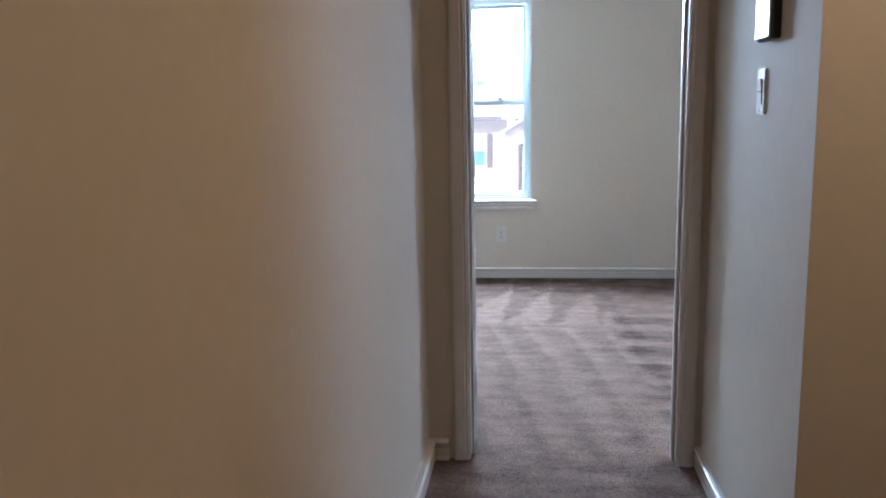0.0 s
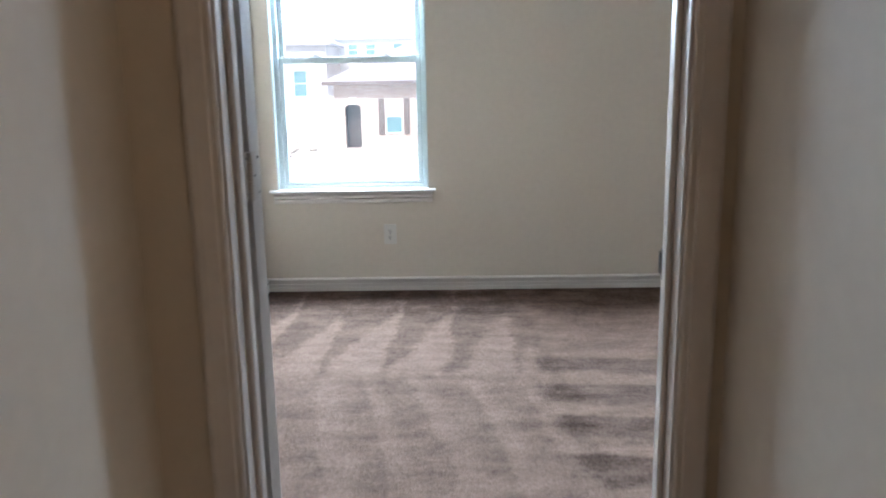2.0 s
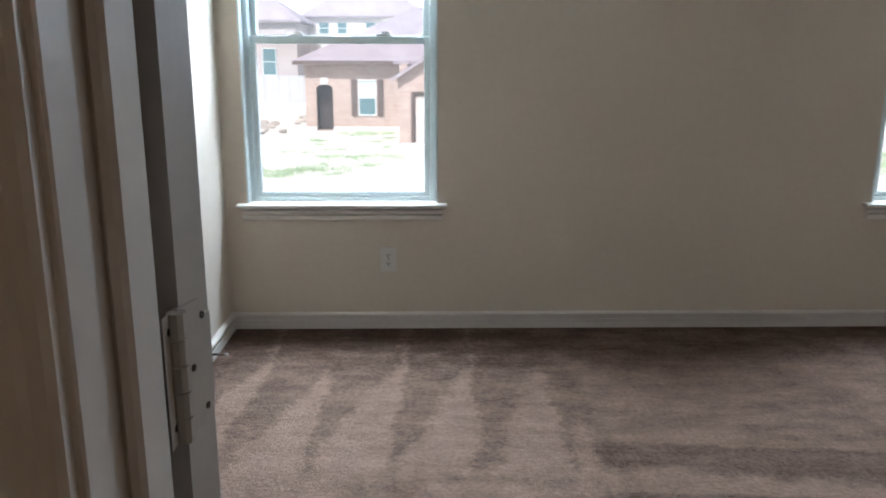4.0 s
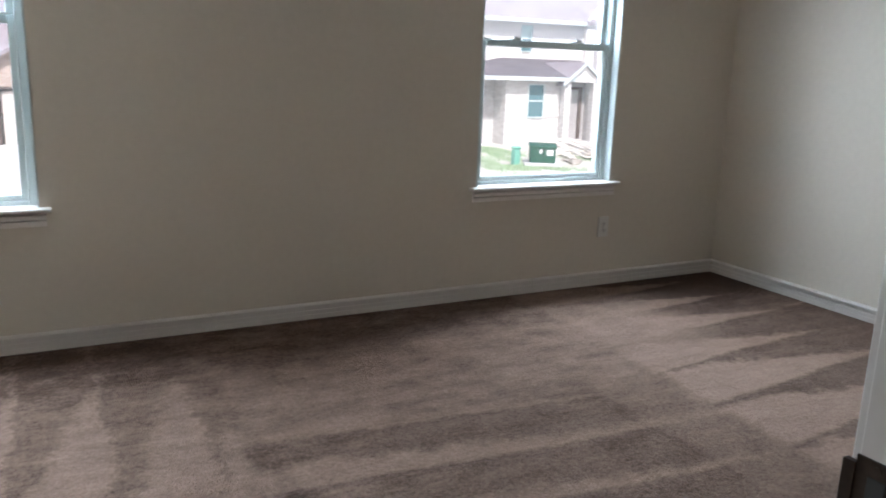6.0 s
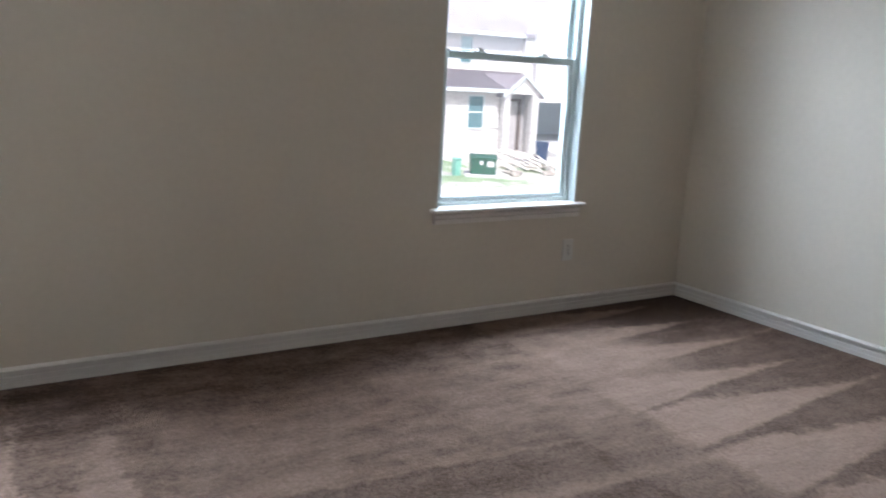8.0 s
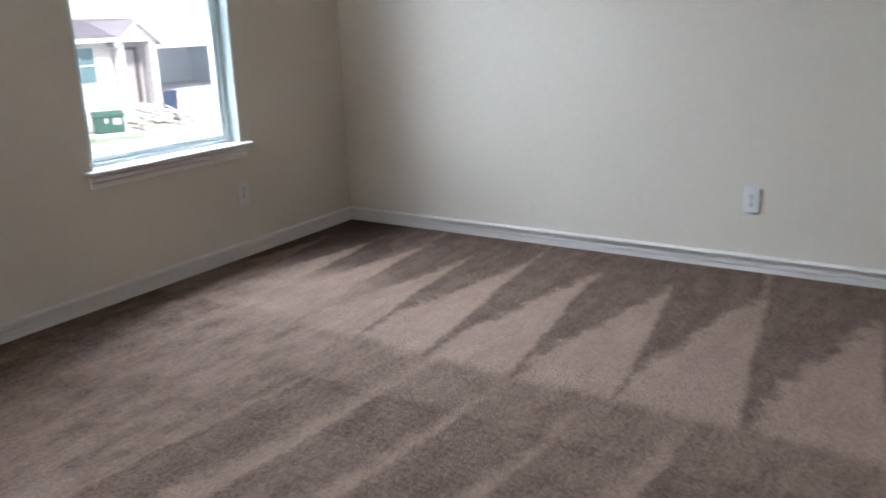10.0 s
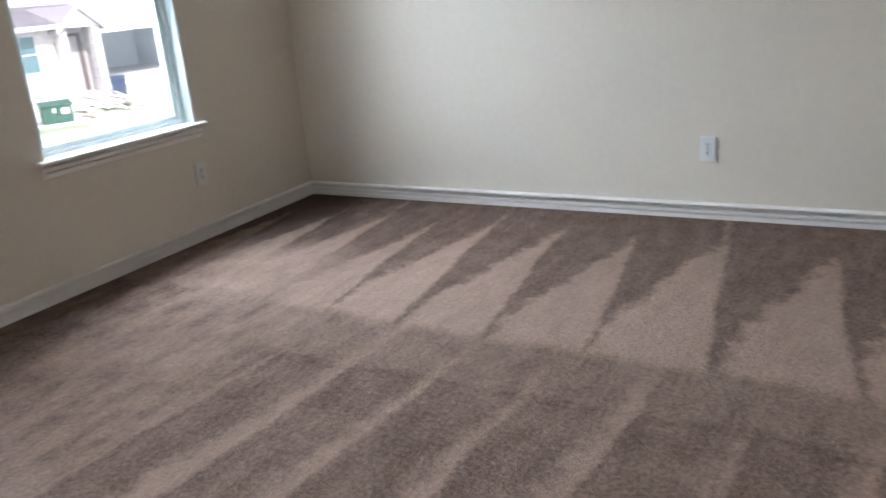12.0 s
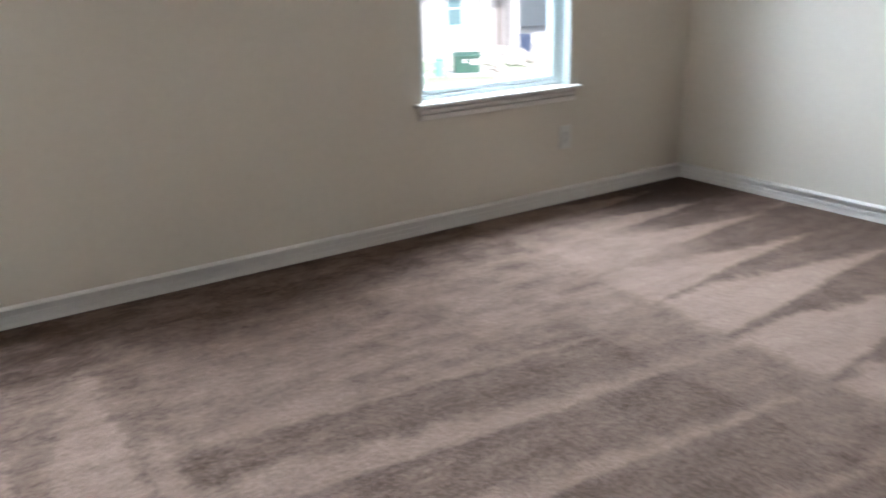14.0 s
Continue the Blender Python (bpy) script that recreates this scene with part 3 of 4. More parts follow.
for s, y in ((-1, DT0), (1, DT1)):
    bm = bmesh.new()
    cyl(bm, (0.716, y, 0.92), (0.716, y + s * 0.008, 0.92), 0.032, 20)
    cyl(bm, (0.716, y, 0.92), (0.716, y + s * 0.04, 0.92), 0.011, 12)
    bmesh.ops.create_uvsphere(bm, u_segments=16, v_segments=10, radius=0.026, matrix=Matrix.Translation((0.716, y + s * 0.05, 0.92)))
    smooth(part("door_knob", bm, BRONZE, door, "dark bronze round knob"))
for z in (0.25, 1.089, 1.82):
    h = z - 0.0445
    bm = bmesh.new()
    for k in range(5):
        cyl(bm, (0, 0, h + k * 0.0178), (0, 0, h + k * 0.0178 + 0.017), 0.0065, 10)
    # leaf on the door's edge, with rounded corners
    leaf = boxes((0.0002, 0.0028, -0.040, -0.002, h, h + 0.089))
    bmesh.ops.bevel(leaf, geom=[e for e in leaf.edges if abs(e.verts[0].co.x - e.verts[1].co.x) > 1e-4 and e.verts[0].co.y < -0.02], offset=0.012, segments=4, affect="EDGES")
    hg = part("hinge", bm, HINGE_SHADED, door, "painted butt hinge")
    part("hinge_leaf", leaf, HINGE_SHADED, hg)
    for y, dz in ((-0.030, 0.012), (-0.016, 0.0445), (-0.030, 0.077)):
        s = bmesh.new()
        cyl(s, (-0.0004, y, h + dz), (0.001, y, h + dz), 0.0026, 8)
        part("screw", s, BRONZE, hg)
    # leaf let into the jamb
    jl = part("jamb_hinge_leaf", boxes((JL + 0.0002, JL + 0.0009, -3.263, -3.226, h, h + 0.089), bevel=0.0003), HINGE_SHADED, frame_1)
    for y, dz in ((-3.253, 0.012), (-3.239, 0.0445), (-3.253, 0.077)):
        s = bmesh.new()
        cyl(s, (JL + 0.0005, y, h + dz), (JL + 0.0014, y, h + dz), 0.0026, 8)
        part("screw", s, BRONZE, jl)


# ---- outlets, switch and control panel ----
def outlet(m, label, plastic=PLASTIC):
    """Duplex outlet: its plate lies on local y = 0 and faces -y."""
    o = empty("wall_outlet", m, label, "outlet", group="wall outlets")
    plate = boxes((-0.037, 0.037, -0.009, -0.0003, -0.06, 0.06))
    bmesh.ops.bevel(plate, geom=[e for e in plate.edges if min(v.co.y for v in e.verts) < -0.005], offset=0.0025, segments=2, affect="EDGES")
    part("cover_plate", plate, plastic, o)
    for z in (0.0195, -0.0195):
        bm = bmesh.new()
        outline = [(-0.0165, z - 0.009), (-0.011, z - 0.0145), (0.011, z - 0.0145), (0.0165, z - 0.009), (0.0165, z + 0.009), (0.011, z + 0.0145), (-0.011, z + 0.0145), (-0.0165, z + 0.009)]
        prism(bm, outline, "y", -0.0112, -0.0085)
        rec = part("receptacle", bm, plastic, o)
        for x, h in ((-0.0062, 0.0052), (0.0062, 0.0042)):
            part("slot", boxes((x - 0.0019, x + 0.0019, -0.0118, -0.0110, z - h + 0.004, z + h + 0.004)), SLOT, rec)
        g = bmesh.new()
        cyl(g, (0, -0.0118, z - 0.0075), (0, -0.0110, z - 0.0075), 0.0033, 10)
        part("slot", g, SLOT, rec)
    g = bmesh.new()
    cyl(g, (0, -0.0100, 0), (0, -0.0085, 0), 0.0035, 10)
    part("screw", g, STEEL, o)
    return o


outlet(pose(-4.073, 0, 0.343), "white duplex outlet low on the wall under the window", PLASTIC_SHADED)
outlet(pose(-0.905, 0, 0.347), "white duplex outlet near the room's corner under the window", PLASTIC_SHADED)
outlet(pose(0, -2.42, 0.344, rz=-90), "white duplex outlet low on the bright plain wall")

sw = empty("light_switch", pose(HALL_E, -3.985, 1.33, rz=-90), "white rocker light switch on the beige hallway wall", "switch")
plate = boxes((-0.037, 0.037, -0.006, -0.0003, -0.06, 0.06))
bmesh.ops.bevel(plate, geom=[e for e in plate.edges if min(v.co.y for v in e.verts) < -0.005], offset=0.003, segments=2, affect="EDGES")
part("cover_plate", plate, PLASTIC, sw)
bm = bmesh.new()
prism(bm, [(-0.005, -0.033), (-0.0075, -0.033), (-0.0085, 0.0), (-0.012, 0.033), (-0.005, 0.033)], "x", -0.0165, 0.0165)
part("rocker", bm, PLASTIC, sw)
part("gap", boxes((-0.0175, 0.0175, -0.0092, -0.0058, -0.0018, 0.0006)), SLOT, sw)
for z in (-0.048, 0.048):
    bm = bmesh.new()
    cyl(bm, (0, -0.0072, z), (0, -0.005, z), 0.003, 8)
    part("screw", bm, PLASTIC, sw)

pan = empty("wall_panel", pose(HALL_E, -4.06, 1.535, rz=-90), "white-faced control panel with black housing above the switch", "control panel")
part("housing", boxes((-0.066, 0.066, -0.024, -0.0005, -0.08, 0.08), bevel=0.004), BLACKP, pan, "black plastic housing")
part("face", boxes((-0.062, 0.062, -0.030, -0.0242, -0.076, 0.076), bevel=0.003), PLASTIC, pan, "white front face")

# spring door stop on the west baseboard
st = empty("door_stop", pose(XW + 0.0145, -0.48, 0.045), "dark spring door stop with white tip on the baseboard", "door stop")
bm = bmesh.new()
cyl(bm, (0, 0, 0), (0.006, 0, 0), 0.011, 14)
part("base", bm, STEEL, st)
bm = bmesh.new()
for k in range(26):
    cyl(bm, (0.006 + k * 0.0024, 0, 0), (0.006 + k * 0.0024 + 0.0017, 0, 0), 0.0055 - 0.00006 * k, 10)
cyl(bm, (0.004, 0, 0), (0.07, 0, 0), 0.0034, 8)
part("spring", bm, STEEL, st)
bm = bmesh.new()
cyl(bm, (0.068, 0, 0), (0.08, 0, 0), 0.0068, 12, 0.006)
part("tip", bm, PLASTIC, st, "white rubber tip")

# flush ceiling lamp of the landing
lampf = empty("ceiling_light", pose(-2.6, -5.1, CEILING), "white flush-mount ceiling light glowing warm on the landing", "ceiling light")
bm = bmesh.new()
cyl(bm, (0, 0, -0.03), (0, 0, -0.0005), 0.15, 28)
part("pan", bm, TRIM, lampf)
bm = bmesh.new()
bmesh.ops.create_uvsphere(bm, u_segments=24, v_segments=12, radius=0.14, matrix=Matrix.Translation((0, 0, -0.03)) @ Matrix.Diagonal((1, 1, 0.5, 1)))
bmesh.ops.delete(bm, geom=[v for v in bm.verts if v.co.z > -0.029], context="VERTS")
smooth(part("shade", bm, PLASTIC, lampf))

# ---- outdoors ----
GZ = -2.0


def ground_sheet():
    bm = bmesh.new()
    coords = [-1500, -400, -150] + [-80 + 4 * i for i in range(46)] + [150, 400, 1500]
    grid = []
    for y in coords:
        row = []
        for x in coords:
            near = max(0.0, 1 - max(abs(x), abs(y - 20)) / 90)
            z = GZ + (0.05 * noise.noise((x * 0.13, y * 0.13, 0)) - 0.03) * near
            row.append(bm.verts.new((x, y, z)))
        grid.append(row)
    for j in range(len(coords) - 1):
        for i in range(len(coords) - 1):
            bm.faces.new((grid[j][i], grid[j][i + 1], grid[j + 1][i + 1], grid[j + 1][i]))
    return solid("ground", bm, SOIL, "bare pale soil with thin patches of grass", "ground", "structure")


ground_sheet()


def slab(name, outline, z0, z1, material, label, category):
    bm = bmesh.new()
    lo, hi = [bm.verts.new((x, y, z0)) for x, y in outline], [bm.verts.new((x, y, z1)) for x, y in outline]
    n = len(outline)
    for i in range(n):
        bm.faces.new((lo[i], lo[(i + 1) % n], hi[(i + 1) % n], hi[i]))
    bm.faces.new(hi)
    bm.faces.new(lo[::-1])
    return solid(name, bm, material, label, category, "structure")


slab("pavement_driveway", [(-5.0, 12), (2.2, 12), (1.8, 27), (-4.9, 27), (-4.4, 20)], GZ - 0.1, GZ + 0.06, CONCRETE, "pale concrete driveway in front of the garage", "driveway")
slab("pavement_sidewalk", [(3.0, 10), (11.5, 14.5), (7.5, 17.5), (9.0, 22), (7.5, 22), (3, 17)], GZ - 0.1, GZ + 0.06, CONCRETE, "pale concrete sidewalk beside the lawn", "sidewalk")


def grass_stuff(name, spots, count, seed, label):
    """Many short blades in irregular patches."""
    rnd = random.Random(seed)
    verts, faces = [], []
    for k in range(count):
        cx, cy, rx, ry = spots[k % len(spots)]
        x, y = cx + 0.62 * rx * rnd.gauss(0, 1), cy + 0.62 * ry * rnd.gauss(0, 1)
        if noise.noise((x * 1.7, y * 0.9, seed)) + 0.5 * noise.noise((x * 5, y * 3, seed)) < rnd.uniform(-0.35, 0.35):
            continue
        h, t = rnd.uniform(0.015, 0.05), rnd.uniform(0, 6.28)
        dx, dy = 0.02 * math.cos(t), 0.02 * math.sin(t)
        i = len(verts)
        verts += [(x - dx, y - dy, GZ - 0.05), (x + dx, y + dy, GZ - 0.05), (x + rnd.uniform(-0.06, 0.06), y + rnd.uniform(-0.06, 0.06), GZ + h)]
        faces.append((i, i + 1, i + 2))
    me = bpy.data.meshes.new(name)
    me.from_pydata(verts, [], faces)
    me.materials.append(GRASS)
    return tagged(new(name, me), label, "grass", "", "stuff")


rnd = random.Random(21)
tufts = [(rnd.uniform(-9.0, -5.0), rnd.uniform(18.5, 31.0), rnd.uniform(0.2, 0.6), rnd.uniform(0.2, 0.5)) for k in range(16)]
grass_stuff("grass", tufts + [(-13.2, 48.0, 3.0, 5.5)] * 9 + [(-6.6, 31.6, 1.2, 0.9)] * 6 + [(-7.7, 20.1, 1.0, 0.8)] * 5 + [(-6.2, 23.2, 1.4, 0.8)] * 4, 17000, 3, "thin green grass sprouting from bare soil")
grass_stuff("lawn", [(11.2, 20.3, 1.5, 2.3), (10.2, 18.3, 1.1, 1.6), (11.3, 17.6, 1.0, 0.9), (9.6, 21.5, 0.9, 2.0), (12.2, 22.6, 0.7, 1.5)], 26000, 4, "fresh green lawn strip along the sidewalk")


def far_window(parent, x0, x1, z0, z1, y, blind=True, depth=0.09):
    """A sash window in a wall whose face is at y and looks towards -y."""
    w = part("window", boxes((x0 - 0.05, x0, y - 0.03, y + depth, z0 - 0.05, z1 + 0.05), (x1, x1 + 0.05, y - 0.03, y + depth, z0 - 0.05, z1 + 0.05), (x0, x1, y - 0.03, y + depth, z1, z1 + 0.05), (x0, x1, y - 0.05, y + depth, z0 - 0.06, z0),
                               (x0, x1, y + 0.0, y + depth, (z0 + z1) / 2 - 0.03, (z0 + z1) / 2 + 0.03)), VINYL, parent)
    zm = (z0 + z1) / 2
    part("pane", boxes((x0, x1, y + 0.03, y + 0.05, zm + 0.03, z1)), BLIND if blind else FARGLASS, w)
    part("pane", boxes((x0, x1, y + 0.03, y + 0.05, z0, zm - 0.03)), FARGLASS, w)
    return w


def wall_holes(bm, x0, x1, y0, y1, z0, z1, holes):
    """A facade with rectangular openings, given from west to east."""
    x = x0
    for h0, h1, a, b in holes:
        box(bm, x, h0, y0, y1, z0, z1)
        if a > z0:
            box(bm, h0, h1, y0, y1, z0, a)
        box(bm, h0, h1, y0, y1, b, z1)
        x = h1
    box(bm, x, x1, y0, y1, z0, z1)
    return bm


def hip_roof(bm, x0, x1, y0, y1, z, rise, over=0.45, t=0.16):
    """A hipped roof over a rectangle, with eaves that overhang."""
    x0, x1, y0, y1 = x0 - over, x1 + over, y0 - over, y1 + over
    half = (y1 - y0) / 2
    inset = min(half, (x1 - x0) / 2 - 0.01)
    ym = (y0 + y1) / 2
    low = [bm.verts.new((x, y, z - t)) for x, y in ((x0, y0), (x1, y0), (x1, y1), (x0, y1))]
    e = [bm.verts.new((x, y, z)) for x, y in ((x0, y0), (x1, y0), (x1, y1), (x0, y1))]
    r = [bm.verts.new((x0 + inset, ym, z + rise)), bm.verts.new((x1 - inset, ym, z + rise))]
    bm.faces.new((e[0], e[1], r[1], r[0]))
    bm.faces.new((e[1], e[2], r[1]))
    bm.faces.new((e[2], e[3], r[0], r[1]))
    bm.faces.new((e[3], e[0], r[0]))
    for i in range(4):
        bm.faces.new((low[i], low[(i + 1) % 4], e[(i + 1) % 4], e[i]))
    bm.faces.new(low[::-1])
    return bm


def gable_roof(bm, x0, x1, y0, y1, z, rise, over=0.3, t=0.14):
    """A gable roof whose ridge runs along y."""
    xm, k = (x0 + x1) / 2, rise / ((x1 - x0) / 2)
    a, b = x0 - over, x1 + over
    zl = z - k * over
    prism(bm, [(a, zl - t), (xm, z + rise - t), (b, zl - t), (b, zl), (xm, z + rise), (a, zl)], "y", y0 - over, y1)
    return bm


def brick_house():
    """Single-storey brick house with arched entry, shuttered window and projecting garage."""
    h = empty("brick_house", pose(0, 0, 0), "pinkish brick one-storey house with brown shingle roof", "house")
    y = 33.0
    part("wall", wall_holes(bmesh.new(), -9.35, -5.0, y, y + 0.3, GZ - 0.1, 0.95, [(-8.86, -8.12, GZ, 0.03), (-6.98, -6.18, -1.35, 0.24)]), BRICK_PINK, h)
    part("wall", boxes((-9.35, -9.05, y + 0.3, y + 10, GZ - 0.1, 0.95), (2.4, 2.7, 27.0, y + 10, GZ - 0.1, 0.95), (-9.05, 2.4, y + 9.7, y + 10, GZ - 0.1, 0.95)), BRICK_PINK, h)
    part("plinth", boxes((-9.38, -8.87, y - 0.04, y + 0.02, GZ - 0.1, GZ + 0.16), (-8.11, -5.0, y - 0.04, y + 0.02, GZ - 0.1, GZ + 0.16)), CONCRETE, h)
    # arch over the entry
    bm = bmesh.new()
    xm, r = -8.49, 0.37
    arc = [(xm + r * math.cos(a), -0.17 + 0.2 * math.sin(a)) for a in [math.pi * i / 12 for i in range(13)]]
    prism(bm, [(-8.12, 0.031)] + arc + [(-8.86, 0.031)], "y", y + 0.0, y + 0.28)
    part("arch_infill", bm, BRICK_PINK, h)
    part("keystone", boxes((xm - 0.16, xm + 0.16, y - 0.05, y - 0.002, 0.02, 0.34), bevel=0.02), STONE_PALE, h, "pale keystone over the arch")
    part("entry_door", boxes((-8.84, -8.14, y + 0.5, y + 0.56, GZ, 0.03)), DARKDOOR, h)
    part("entry_reveal", boxes((-8.95, -8.861, y + 0.3, y + 0.6, GZ, 0.1), (-8.119, -8.03, y + 0.3, y + 0.6, GZ, 0.1), (-8.86, -8.12, y + 0.3, y + 0.6, 0.031, 0.1)), DARKDOOR, h)
    far_window(h, -6.93, -6.23, -1.29, 0.19, y)
    for x0, x1 in ((-7.30, -7.03), (-6.12, -5.85)):
        bm = boxes((x0, x1, y - 0.06, y - 0.003, -1.38, 0.27))
        for k in range(11):
            z = -1.28 + k * 0.14
            box(bm, x0 + 0.04, x1 - 0.04, y - 0.075, y - 0.058, z, z + 0.06)
        part("shutter", bm, SHUTTER, h)
    # projecting garage
    g = 27.0
    part("garage_wall", wall_holes(bmesh.new(), -4.95, 2.7, g, g + 0.3, GZ - 0.1, 0.62, [(-4.38, 0.6, GZ, -0.12)]), BRICK_PINK, h)
    part("garage_wall", boxes((-4.95, -4.65, g + 0.3, y + 0.3, GZ - 0.1, 0.95)), BRICK_PINK, h)
    bm = bmesh.new()
    prism(bm, [(-4.95, 0.621), (2.7, 0.621), (-1.125, 3.0)], "y", g, g + 0.25)
    part("gable", bm, BRICK_PINK, h)
    gd = part("garage_door", boxes((-4.33, 0.55, g + 0.12, g + 0.18, GZ, -0.17)), GARAGE, h)
    for k in range(4):
        part("door_panel", boxes((-4.31, 0.53, g + 0.10, g + 0.119, GZ + 0.03 + k * 0.455, GZ + 0.46 + k * 0.455), bevel=0.01), GARAGE, gd)
    part("garage_trim", boxes((-4.50, -4.382, g - 0.03, g - 0.002, GZ, -0.02), (0.602, 0.72, g - 0.03, g - 0.002, GZ, -0.02), (-4.382, 0.602, g - 0.03, g - 0.002, -0.118, -0.02)), SHUTTER, h)
    part("roof", hip_roof(bmesh.new(), -9.35, 2.7, y, y + 10, 1.08, 2.6), ROOF, h)
    part("garage_roof", gable_roof(bmesh.new(), -4.95, 2.7, g, y + 5, 0.66, 2.38), ROOF, h)
    part("fascia", boxes((-9.82, -5.4, y - 0.50, y - 0.455, 0.90, 1.07)), SHUTTER, h)
    return h


def stone_house():
    """House with a low front wing, gabled porch, open garage and a tall rear storey."""
    h = empty("stone_house", pose(0, 0, 0), "unfinished pale stone house with gabled porch and open garage", "house")
    y, b = 25.0, -1.9
    part("wall", wall_holes(bmesh.new(), 14.0, 16.9, y, y + 0.3, b - 0.2, 0.72, [(15.08, 15.92, -0.91, 0.5)]), STONE_PALE, h)
    part("wall", boxes((11.2, 14.0, y + 0.9, y + 1.2, b - 0.2, 0.72), (14.0, 14.3, y + 0.3, y + 0.9, b - 0.2, 0.72)), STONE_PALE, h)
    far_window(h, 15.13, 15.87, -0.86, 0.45, y, False)
    part("band", boxes((13.97, 16.9, y - 0.05, y - 0.002, b - 0.2, b + 0.25), (16.2, 16.89, y - 0.04, y - 0.002, -0.85, -0.76)), CONCRETE, h)
    # porch
    py = y - 0.4
    for x0, x1 in ((16.700, 17.020), (18.200, 18.550)):
        part("porch_post", boxes((x0, x1, py, py + 0.35, b - 0.3, 0.62), bevel=0.02), STONE_PALE, h)
    part("porch_back", boxes((16.900, 18.600, y + 0.35, y + 0.6, b - 0.2, 0.72)), SHEATHING, h, "bare grey-brown sheathing behind the porch")
    part("porch_side", boxes((18.300, 18.600, py + 0.36, y + 0.35, b - 0.2, 0.72)), STONE_PALE, h)
    part("door_opening_trim", boxes((17.05, 17.22, y + 0.29, y + 0.345, b, 0.4), (17.95, 18.12, y + 0.29, y + 0.345, b, 0.4), (17.22, 17.95, y + 0.29, y + 0.345, 0.28, 0.4)), SHUTTER, h)
    part("porch_floor", boxes((16.600, 18.700, py - 0.1, y + 0.35, b - 0.3, b - 0.02)), CONCRETE, h)
    bm = bmesh.new()
    prism(bm, [(16.650, 0.62), (18.600, 0.62), (17.625, 1.38)], "y", py, py + 0.2)
    part("porch_gable", bm, STUCCO, h)
    part("porch_roof", gable_roof(bmesh.new(), 16.650, 18.600, py, y + 3, 0.66, 0.78, 0.14, 0.1), ROOF, h)
    bm = bmesh.new()
    prism(bm, [(16.490, 0.42), (17.625, 1.33), (18.760, 0.42), (18.760, 0.56), (17.625, 1.47), (16.490, 0.56)], "y", py - 0.20, py - 0.145)
    part("gable_trim", bm, VINYL, h, "white trim boards on the gable")
    # low roof of the front wing
    bm = bmesh.new()
    e0, e1, ez = 11.0, 17.4, 0.78
    v = [bm.verts.new(p) for p in ((e0, y - 0.4, ez), (e1, y - 0.4, ez), (20.2, y + 3.2, 1.55), (15.6, y + 3.2, 1.55), (e0, y + 1.6, ez))]
    bm.faces.new((v[0], v[1], v[2], v[3]))
    bm.faces.new((v[0], v[3], v[4]))
    bmesh.ops.solidify(bm, geom=bm.faces[:], thickness=0.12)
    part("low_roof", bm, ROOF, h)
    part("fascia", boxes((11.0, 17.35, y - 0.46, y - 0.405, ez - 0.14, ez + 0.02)), VINYL, h, "white fascia board")
    # open garage
    gy = 25.4
    part("garage_front", wall_holes(bmesh.new(), 18.91, 26.6, gy, gy + 0.3, b - 0.2, 3.3, [(19.05, 25.5, b + 0.32, 0.28)]), STUCCO, h)
    part("garage_interior", boxes((18.88, 25.8, gy + 5.5, gy + 5.7, b - 0.2, 0.6), (18.88, 19.03, gy + 0.3, gy + 5.5, b - 0.2, 0.6), (25.6, 25.8, gy + 0.3, gy + 5.5, b - 0.2, 0.6), (19.03, 25.6, gy + 0.3, gy + 5.5, 0.45, 0.6)), SHADE_IN, h)
    part("garage_floor", boxes((19.03, 25.6, gy + 0.3, gy + 5.5, b - 0.2, b + 0.3)), CONCRETE, h)
    bm = bmesh.new()
    prism(bm, [(gy - 0.002, b - 0.3), (gy - 0.002, b + 0.31), (gy - 2.4, b - 0.05), (gy - 2.4, b - 0.3)], "x", 19.0, 25.6)
    part("garage_apron", bm, CONCRETE, h)
    # tall rear part
    ry = 28.6
    k = (ry + 3.4) / 28.4

    def sx(x):
        return -3.81 + (x + 3.81) * k

    def sz(z):
        return 1.257 + (z - 1.257) * k
    part("upper_wall", wall_holes(bmesh.new(), sx(11.0), sx(17.75), ry, ry + 0.3, b, sz(3.0), [(sx(14.58), sx(15.15), sz(1.77), sz(2.85))]), STUCCO, h)
    far_window(h, sx(14.62), sx(15.11), sz(1.82), sz(2.81), ry)
    bm = bmesh.new()
    prism(bm, [(sx(17.72), sz(2.95)), (sx(17.72), sz(3.05)), (sx(21.3), sz(7.0)), (sx(24.9), sz(3.05)), (sx(24.9), sz(2.95))], "y", ry - 0.3, ry - 0.05)
    part("upper_gable", bm, STUCCO, h)
    part("upper_wall", wall_holes(bmesh.new(), sx(17.72), sx(24.9), ry - 0.3, ry - 0.05, 0.7, sz(2.949), [(sx(18.30), sx(18.68), sz(2.48), sz(2.92))]), STUCCO, h)
    far_window(h, sx(18.33), sx(18.65), sz(2.51), sz(2.89), ry - 0.3, False)
    bm = bmesh.new()
    prism(bm, [(sx(17.55), sz(2.90)), (sx(17.55), sz(3.02)), (sx(21.3), sz(7.12)), (sx(25.0), sz(3.02)), (sx(25.0), sz(2.90)), (sx(21.3), sz(6.98))], "y", ry - 0.42, ry - 0.302)
    part("rake_trim", bm, VINYL, h, "white rake boards of the front gable")
    part("upper_roof", hip_roof(bmesh.new(), sx(8.0), sx(30.0), ry, ry + 9, sz(3.12), 4.6), ROOF, h)
    part("upper_fascia", boxes((sx(8.0), sx(17.54), ry - 0.52, ry - 0.455, sz(2.93), sz(3.1))), VINYL, h)
    for x, z in ((sx(16.9), 4.7), (sx(18.0), 5.7)):
        bm = bmesh.new()
